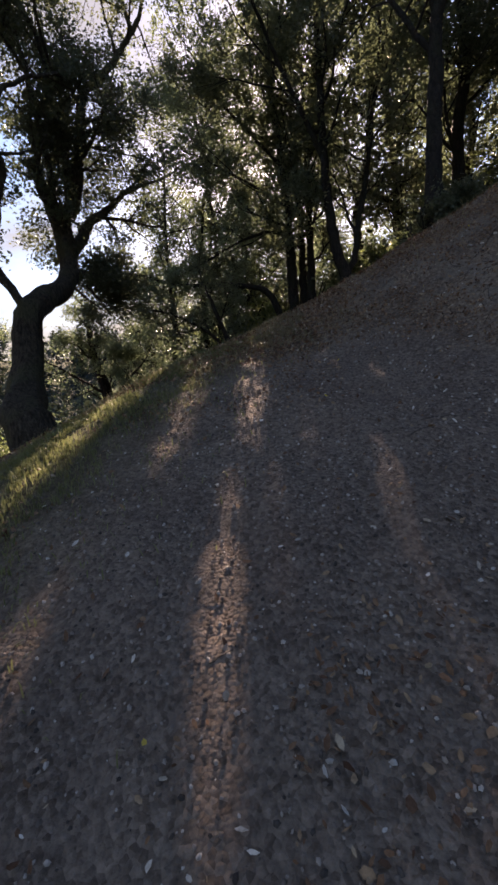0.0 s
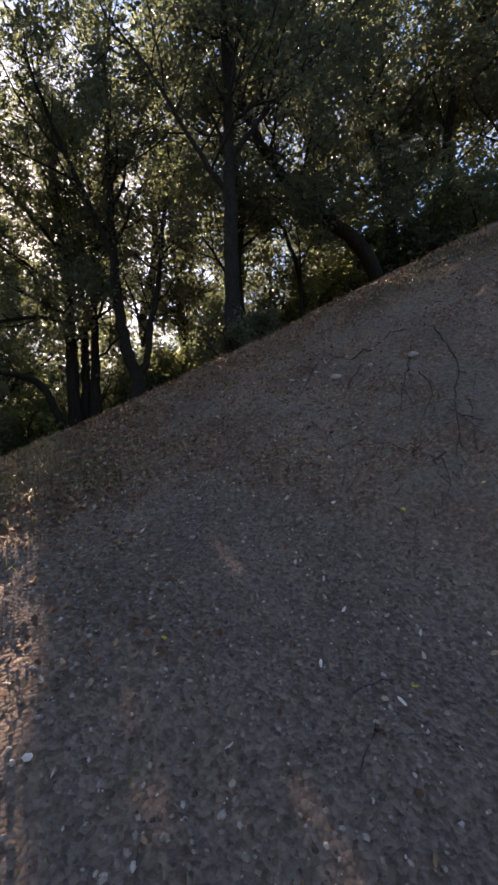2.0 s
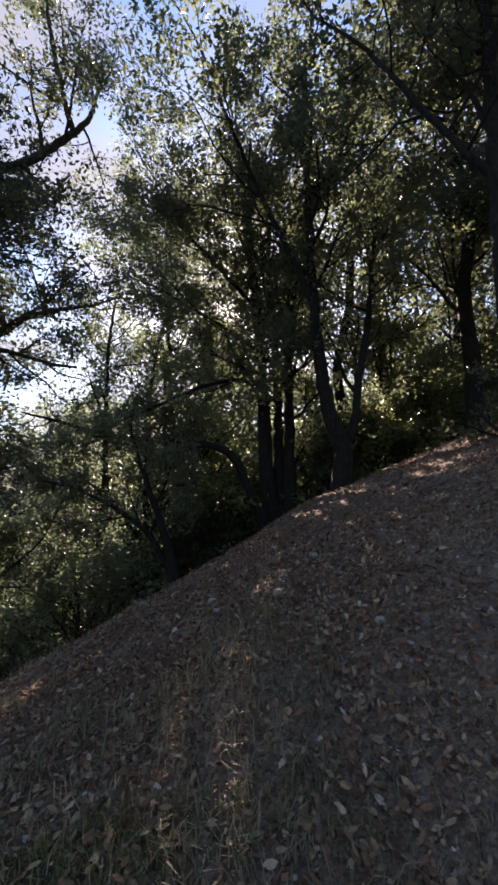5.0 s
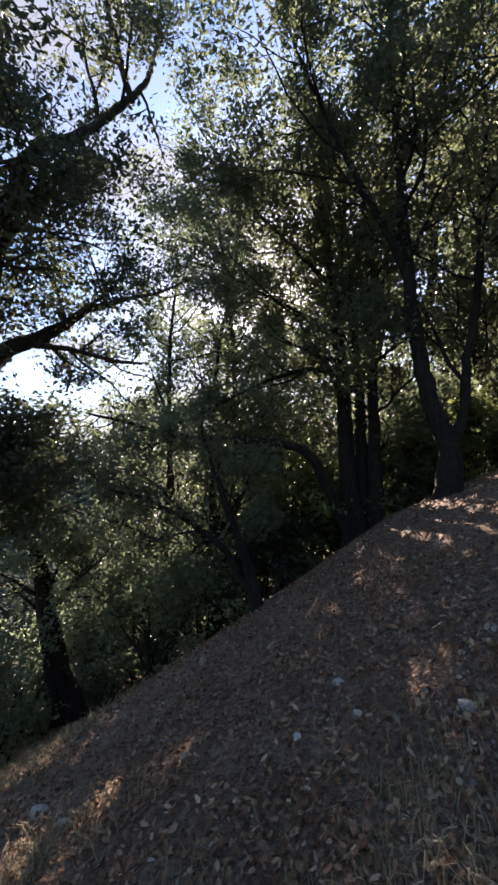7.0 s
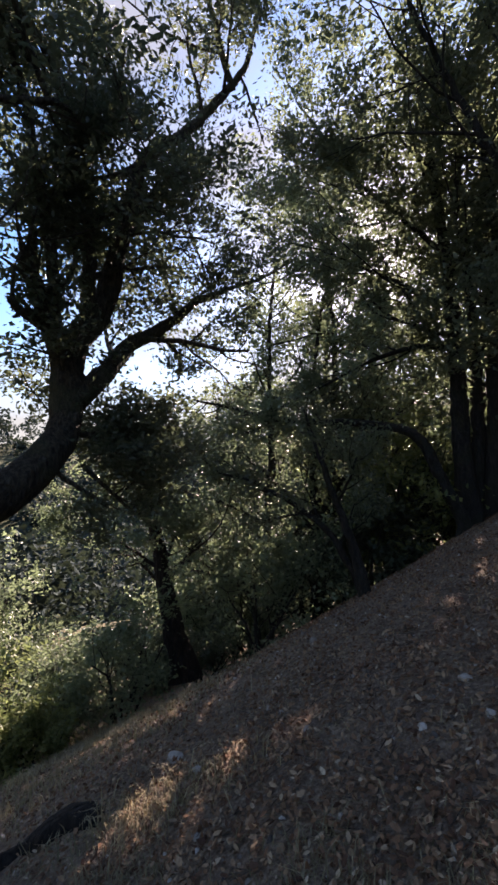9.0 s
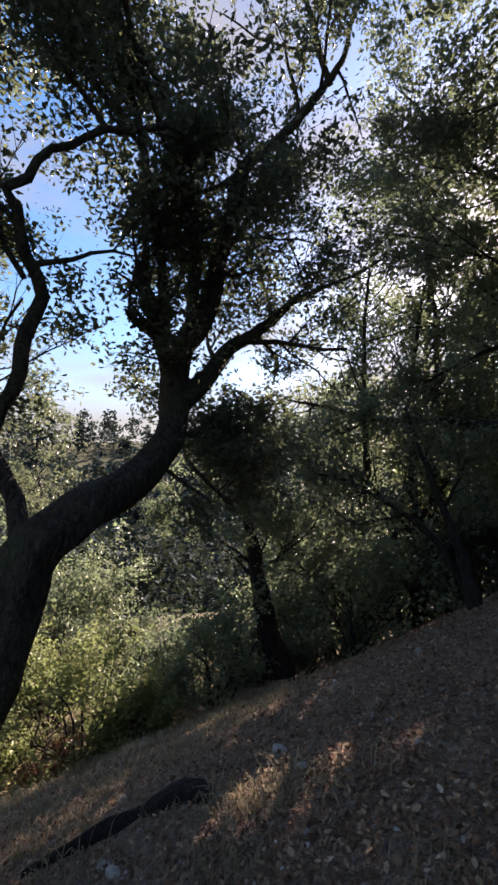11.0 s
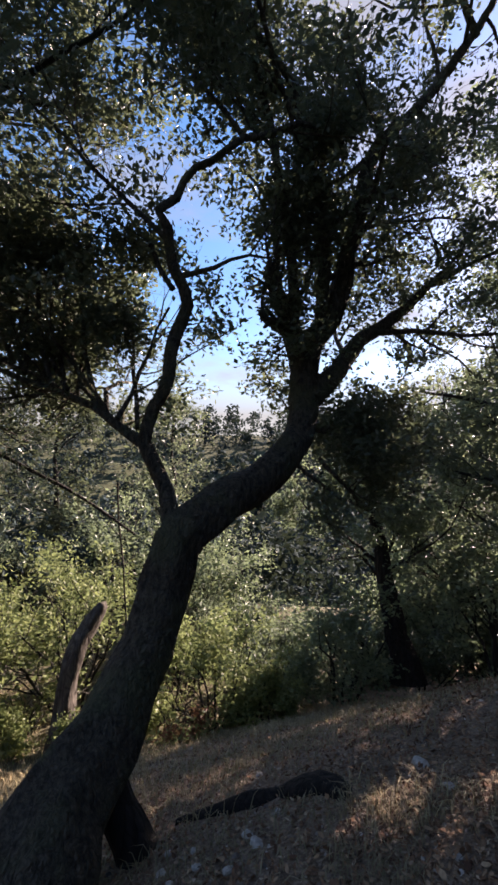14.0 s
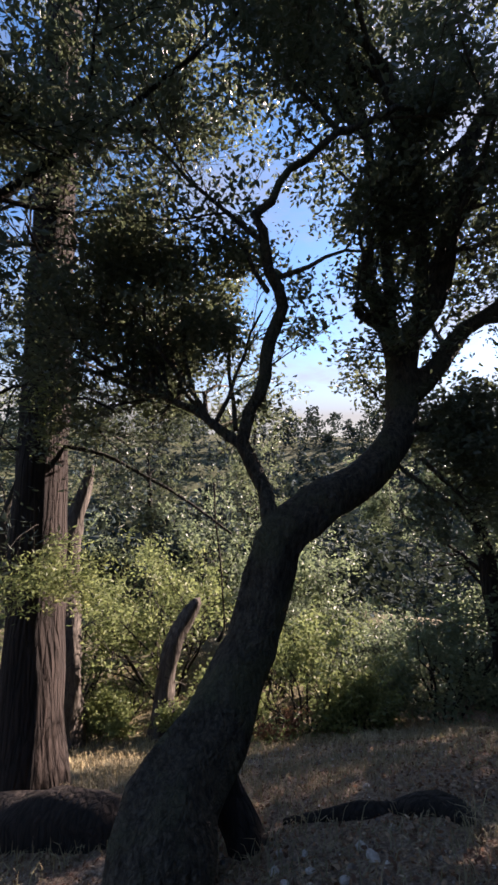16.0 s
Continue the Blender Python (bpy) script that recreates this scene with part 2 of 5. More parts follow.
def height(x, y):
    """The lie of the land: a trail that climbs along +y, a cut bank, a hillside that falls to -x, a bench, a valley and a far ridge."""
    x, y = np.asarray(x, float), np.asarray(y, float)
    _, h1, h2 = faces_of_land(x, y)
    h = h2 - softplus(h2 - h1, 0.12)
    r = np.hypot(x + 1, y - 5)
    floor_ = -1.75 - 0.03 * np.maximum(r - 10, 0)
    h = floor_ + softplus(h - floor_, 0.35)
    h = np.where(h > 9, 9 + (h - 9) * 0.35, h)
    # far land: the valley sinks past the bench, then the far side rises to a ridge
    s = np.clip((r - 17) / 28, 0, 1)
    h = h - 9 * s * s * (3 - 2 * s) * np.clip((4 - x) / 14, 0, 1)
    k = np.clip((r - 45) / 110, 0, 1)
    h = h + 34 * k * k * (3 - 2 * k)
    return h


def roughness_of_ground(x, y):
    """Small unevenness, up to some centimetres."""
    earth = cover(x, y)[1]
    return earth * np.array([0.12 * noise.noise((a * 2.1, b * 2.1, 5.0)) + 0.09 * abs(noise.noise((a * 5.0, b * 5.0, 8.0))) for a, b in zip(x, y)]) + np.array([0.05 * noise.noise((a * 1.1, b * 1.1, 3.0)) + 0.03 * noise.noise((a * 3.7, b * 3.7, 7.0)) + 0.014 * noise.noise((a * 11, b * 11, 1.0))
                     for a, b in zip(x, y)])


def land(x, y):
    x, y = np.atleast_1d(x).astype(float), np.atleast_1d(y).astype(float)
    return height(x, y) + roughness_of_ground(x, y)


def cover(x, y):
    """How far the ground is gravel, bare earth and grass."""
    x, y = np.asarray(x, float), np.asarray(y, float)
    u, h1, h2 = faces_of_land(x, y)
    on = np.clip((h2 - h1 - 0.12) / 0.35, 0, 1)
    gravel = on * np.clip((4.0 - u) / 0.5, 0, 1) * np.clip((5.15 + 0.35 * x - y) / 0.6, 0, 1)
    earth = on * np.clip((u - 3.7) / 0.7, 0, 1) * np.clip((x - 0.7) / 0.8, 0, 1)
    edge = np.exp(-((h2 - h1 + 0.1) / 0.32) ** 2) * (y < 6)
    bench = np.clip((-5.2 - x) / 1.5, 0, 1) * (y < 30)
    far = np.clip((np.hypot(x + 1, y - 5) - 22) / 10, 0, 1)
    grass = np.clip(edge * 0.9 + bench * 0.7 + far, 0, 1)
    return gravel, earth, grass


def mesh_from(name, verts, faces, mat, smooth=False):
    me = bpy.data.meshes.new(name)
    verts, faces = np.asarray(verts, np.float32), np.asarray(faces, np.int32)
    k = faces.shape[1]
    me.vertices.add(len(verts))
    me.vertices.foreach_set("co", verts.ravel())
    me.loops.add(faces.size)
    me.loops.foreach_set("vertex_index", faces.ravel())
    me.polygons.add(len(faces))
    me.polygons.foreach_set("loop_start", np.arange(0, faces.size, k, dtype=np.int32))
    me.polygons.foreach_set("loop_total", np.full(len(faces), k, np.int32))
    me.polygons.foreach_set("use_smooth", np.full(len(faces), smooth))
    me.update(calc_edges=True)
    me.materials.append(mat)
    return me


def build_ground():
    n = 360
    s = np.linspace(-1, 1, n)
    g = np.sign(s) * (np.abs(s) * 9 + 400 * np.abs(s) ** 6)
    gx, gy = np.meshgrid(g - 0.5, g + 5.5, indexing="ij")
    x, y = gx.ravel(), gy.ravel()
    z = height(x, y)
    near = np.hypot(x + 1, y - 6) < 26
    z[near] += roughness_of_ground(x[near], y[near])
    far = ~near
    z[far] += np.array([1.6 * noise.noise((a * 0.05, b * 0.05, 2.0)) + 0.3 * noise.noise((a * 0.3, b * 0.3, 2.0)) for a, b in zip(x[far], y[far])]) * np.clip((np.hypot(x[far] + 1, y[far] - 6) - 26) / 20, 0, 1)
    i = np.arange(n * n).reshape(n, n)
    faces = np.stack([i[:-1, :-1], i[1:, :-1], i[1:, 1:], i[:-1, 1:]], -1).reshape(-1, 4)
    me = mesh_from("ground", np.stack([x, y, z], -1), faces, MAT_GROUND, True)
    att = me.attributes.new("cover", "FLOAT_VECTOR", "POINT")
    att.data.foreach_set("vector", np.stack(cover(x, y), -1).astype(np.float32).ravel())
    tagged(new("ground", me), "steep wooded hillside with a gravel trail and leaf litter", "ground", kind="structure")


build_ground()

# ---- trees ----


class Wood:
    """Gathers tubes of branches into one mesh."""

    def __init__(self):
        self.v, self.f, self.n = [], [], 0

    def tube(self, pts, radii, sides=8, rough=0.0):
        pts = np.asarray(pts, float)
        radii = np.asarray(radii, float)
        tang = np.gradient(pts, axis=0)
        tang /= np.linalg.norm(tang, axis=1)[:, None] + 1e-9
        ref = np.array([0.3, 0.2, 0.93]) if abs(tang[0][2]) < 0.8 else np.array([1.0, 0.1, 0])
        a = np.arange(sides) / sides * 2 * np.pi
        for k, (p, t, r) in enumerate(zip(pts, tang, radii)):
            u = np.cross(t, ref)
            u /= np.linalg.norm(u) + 1e-9
            w = np.cross(t, u)
            ref = np.cross(u, t)
            rr = np.full(sides, r)
            if rough:
                rr = r * (1 + rough * np.array([noise.noise((math.cos(q) * 1.6 + p[0], math.sin(q) * 1.6 + p[1], p[2] * 1.3)) + 0.5 * noise.noise((math.cos(q) * 4 + p[0], math.sin(q) * 4, p[2] * 3)) for q in a]))
            self.v.append(p + np.cos(a)[:, None] * rr[:, None] * u + np.sin(a)[:, None] * rr[:, None] * w)
        base = self.n + np.arange(len(pts) - 1)[:, None] * sides
        j = np.arange(sides)[None, :]
        j2 = (j + 1) % sides
        self.f.append(np.stack([base + j, base + j2, base + sides + j2, base + sides + j], -1).reshape(-1, 4))
        # close the tip
        self.v.append(pts[-1:] + tang[-1:] * radii[-1])
        top = self.n + (len(pts) - 1) * sides
        tip = self.n + len(pts) * sides
        self.f.append(np.array([[top + q, top + (q + 1) % sides, tip, tip] for q in range(sides)]))
        self.n += len(pts) * sides + 1

    def mesh(self, name, mat):
        f = np.concatenate(self.f)
        me = bpy.data.meshes.new(name)
        me.from_pydata(np.concatenate(self.v).tolist(), [], [q[:3] if q[2] == q[3] else q for q in f.tolist()])
        me.polygons.foreach_set("use_smooth", np.full(len(me.polygons), True))
        me.materials.append(mat)
        return me


def smooth_line(pts, radii, step=0.18):
    """A rounded line through the given points, with its radii."""
    pts, radii = np.asarray(pts, float), np.asarray(radii, float)
    d = np.r_[0, np.cumsum(np.linalg.norm(np.diff(pts, axis=0), axis=1))]
    out, rr = [], []
    for s in np.linspace(0, d[-1], max(3, int(d[-1] / step) + 1)):
        i = min(np.searchsorted(d, s, "right") - 1, len(pts) - 2)
        t = (s - d[i]) / (d[i + 1] - d[i] + 1e-9)
        p0, p1, p2, p3 = pts[max(i - 1, 0)], pts[i], pts[i + 1], pts[min(i + 2, len(pts) - 1)]
        out.append(0.5 * (2 * p1 + (p2 - p0) * t + (2 * p0 - 5 * p1 + 4 * p2 - p3) * t * t + (3 * p1 - p0 - 3 * p2 + p3) * t ** 3))
        rr.append(radii[i] * (1 - t) + radii[i + 1] * t)
    return np.array(out), np.array(rr)


def sprout(rng, wood, tips, p, d, length, r, depth, up=0.12, wild=0.35, kids=4):
    """A crooked branch that forks into finer ones; the ends of the finest are kept as tips."""
    n = 5 if depth else 3
    pts, q = [np.array(p, float)], np.array(d, float)
    q /= np.linalg.norm(q)
    for _ in range(n):
        q = q + rng.normal(0, wild / 2.2, 3) + np.array([0, 0, up])
        q /= np.linalg.norm(q)
        pts.append(pts[-1] + q * length / n)
    radii = np.linspace(r, r * (0.45 if depth else 0.25), n + 1)
    wood.tube(pts, radii, 7 if r > 0.05 else 5 if r > 0.02 else 3)
    if depth == 0:
        tips.extend(pts[1:])
        return
    for k in range(kids):
        t = 0.25 + 0.75 * (k + rng.random()) / kids
        i = min(int(t * n), n - 1)
        s = pts[i] + (pts[i + 1] - pts[i]) * (t * n - i)
        ax = rng.normal(0, 1, 3)
        ax -= ax.dot(q) * q
        ax /= np.linalg.norm(ax)
        a = radians(rng.uniform(28, 68))
        sprout(rng, wood, tips, s, q * math.cos(a) + ax * math.sin(a), length * rng.uniform(0.5, 0.72), max(radii[i] * 0.55, 0.004), depth - 1, up, wild, kids)
    tips.append(pts[-1])


# breaks in the canopy, named by the sunny spots that they leave on the ground: x, y, width
BREAKS = [(-0.6, 3.8, 0.12), (0.16, 4.45, 0.08), (-0.11, 2.0, 0.09), (-0.11, 1.66, 0.07), (0.02, 4.05, 0.13), (-0.52, 4.08, 0.15), (1.0, 2.85, 0.12), (0.95, 2.55, 0.07), (-0.05, 1.3, 0.05), (-1.24, 4.73, 0.2), (-1.5, 4.2, 0.25), (-0.7, 5.0, 0.09),
          (-1.7, 3.2, 0.25), (-1.9, 7.54, 0.16), (-1.65, 7.62, 0.17), (-1.35, 7.78, 0.13), (-0.5, 8.57, 0.06), (0.82, 9.83, 0.12), (-0.66, 6.99, 0.05), (3.6, 16.3, 0.3), (-1.0, 0.9, 0.12),
          (-6.8, 9.0, 0.4), (-5.9, 8.6, 0.3), (-7.6, 8.3, 0.45), (-8.6, 8.0, 0.5), (-9.6, 8.6, 0.5), (-6.2, 9.6, 0.3), 
          (-7.0, 10.2, 0.5), (-7.8, 9.8, 0.5), (-8.8, 9.6, 0.5), (-10.6, 9.0, 0.7), (-9.2, 11.2, 0.6), (0.3, 16.8, 1.0), (-1.6, 17.8, 1.0), (-0.4, 15.0, 0.9), (-2.4, 15.6, 0.9), (-3.4, 14.6, 0.7)]


def in_break(rng, c):
    out = np.zeros(len(c), bool)
    s = np.array(sun_dir)
    for x, y, w in BREAKS:
        d = c - np.array([x, y, float(height(x, y))])
        along = d @ s
        d -= along[:, None] * s
        out |= (np.linalg.norm(d, axis=1) < w * (0.7 + 0.7 * rng.random(len(c)))) & (along > 3.5)
    return out


def leaf_mesh(name, rng, centres, per, spread, size, mat, slim=0.5, droop=0.3, clump=0.0, full=()):
    """Leaves round the given places, each a folded blade of its own."""
    if clump:
        # leaves gather in tufts, with clear gaps between them
        centres = [q for q in centres if noise.noise(Vector(q) * clump) > -0.04 + 0.25 * noise.noise(Vector(q) * 0.45)]
        per, spread = int(per * 1.6), spread * 0.9
    centres = list(centres) + list(full)
    c = np.repeat(np.asarray(centres, float), per, axis=0)
    n = len(c)
    c = c + rng.normal(0, spread, (n, 3)) * np.array([1, 1, 0.75])
    c = c[~in_break(rng, c)]
    n = len(c)
    a = rng.normal(0, 1, (n, 3))
    a[:, 2] = a[:, 2] * 0.6 - droop
    a /= np.linalg.norm(a, axis=1)[:, None]
    b = np.cross(a, rng.normal(0, 1, (n, 3)) + np.array([0, 0, 0.8]))
    b /= np.linalg.norm(b, axis=1)[:, None]
    nn = np.cross(a, b)
    s = (size * rng.uniform(0.6, 1.3, n))[:, None]
    w = s * slim * rng.uniform(0.8, 1.15, n)[:, None]
    v = np.stack([c - a * s * 0.5, c + b * w * 0.5 + nn * w * 0.16 - a * s * 0.06, c + a * s * 0.5, c - b * w * 0.5 + nn * w * 0.16 - a * s * 0.06], 1).reshape(-1, 3)
    i = np.arange(n)[:, None] * 4
    f = np.concatenate([i + np.array([[0, 1, 2]]), i + np.array([[0, 2, 3]])], 1).reshape(-1, 3)
    return mesh_from(name, v, f, mat)


def thing(name, place, label, category, group=""):
    ob = new(name)
    ob.location = place
    return tagged(ob, label, category, group)


def part(name, me, parent, label="", kind=""):
    ob = new(name, me)
    ob.parent = parent
    ob.matrix_parent_inverse = Matrix.Translation(parent.location).inverted()
    return tagged(ob, label, kind=kind)


def tree(name, label, category, trunks, limbs, seed, leaf, per=26, spread=0.2, size=0.085, bark=None, length=1.6, depth=2, kids=4, every=0.8, bare=0.35,
         up=0.12, group="", crown_label="", slim=0.5, extra=(), clump=1.5, tufts=(), shade=()):
    """A tree: trunks and limbs as lines of (points, radii); branches sprout along them past the bare share and end in leaves."""
    rng = np.random.default_rng(seed)
    bark = bark or MAT_BARK
    base = trunks[0][0][0]
    ob = thing(name, base, label, category, group)
    fine, tips = Wood(), []
    for kind, lines in (("trunk", trunks), ("limb", limbs)):
        for pts, radii, *own in lines:
            p, r = smooth_line(pts, radii)
            p[1:-1] += rng.normal(0, 0.012, (len(p) - 2, 3))
            w = Wood()
            w.tube(p, r, 20 if radii[0] > 0.3 else 14 if radii[0] > 0.12 else 9, 0.26 if bark is MAT_OAK_BARK else 0.16)
            part(kind, w.mesh(kind, bark), ob)
            d = np.r_[0, np.cumsum(np.linalg.norm(np.diff(p, axis=0), axis=1))]
            share = own[0] if own else bare if kind == "trunk" else 0.2
            s = d[-1] * share
            while s < d[-1]:
                i = min(np.searchsorted(d, s), len(p) - 2)
                t = p[i + 1] - p[i]
                t /= np.linalg.norm(t)
                ax = rng.normal(0, 1, 3)
                ax -= ax.dot(t) * t
                ax /= np.linalg.norm(ax)
                a = radians(rng.uniform(35, 80))
                sprout(rng, fine, tips, p[i], t * math.cos(a) + ax * math.sin(a), length * rng.uniform(0.7, 1.2) * (1.15 - 0.4 * s / d[-1]), max(min(r[i] * 0.5, 0.05), 0.012), depth, up, kids=kids)
                s += every * rng.uniform(0.6, 1.4)
            if share < 1:
                sprout(rng, fine, tips, p[-1], p[-1] - p[-3], length, max(r[-1], 0.012), depth, up, kids=kids)
    for p, d, ln in extra:
        sprout(rng, fine, tips, p, d, ln, 0.03, depth, up, kids=kids)
    part("twig_work", fine.mesh("twig_work", bark), ob, kind="stuff")
    for q, rad, m in tufts:
        d = rng.normal(0, 1, (m, 3))
        d *= (rad * rng.random(m) ** 0.4 / np.linalg.norm(d, axis=1))[:, None]
        tips.extend(np.array(q) + d * rng.uniform(0.75, 1.5, 3) * np.array([1, 1, 0.75]))
    full = [np.array(q) + v * rad for q, rad, m in shade for v in rng.normal(0, 0.5, (m, 3))]
    me = leaf_mesh("crown", rng, tips, per, spread, size, leaf, slim, clump=clump, full=full)
    part("crown", me, ob, crown_label, kind="stuff")
    return ob


def ground_at(x, y, sink=0.06):
    return (x, y, float(land(x, y)[0]) - sink)


def upright(x, y, top, lean, r0, r1, n=6, seed=0):
    """A slightly crooked upright trunk line."""
    rng = np.random.default_rng(seed)
    b = np.array(ground_at(x, y, 0.15))
    pts = [b]
    for k in range(1, n + 1):
        t = k / n
        pts.append(b + np.array([lean[0] * t * top, lean[1] * t * top, t * top]) + np.r_[rng.normal(0, 0.05, 2) * top / 6, 0])
    return [tuple(p) for p in pts], list(np.linspace(r0, r1, n + 1))


def taper(pts, r0, r1):
    return pts, list(np.linspace(r0, r1, len(pts)))


def rooted(pts, r0, r1):
    """The same line, its foot carried down into the ground."""
    x, y, _ = pts[0]
    foot = (x, y, float(land(x, y)[0]) - 0.2)
    pts = [foot] + [p for p in pts if p[2] > foot[2] + 0.35]
    r = list(np.linspace(r0, r1, len(pts)))
    r[0] = r0 * 1.35
    return pts, r


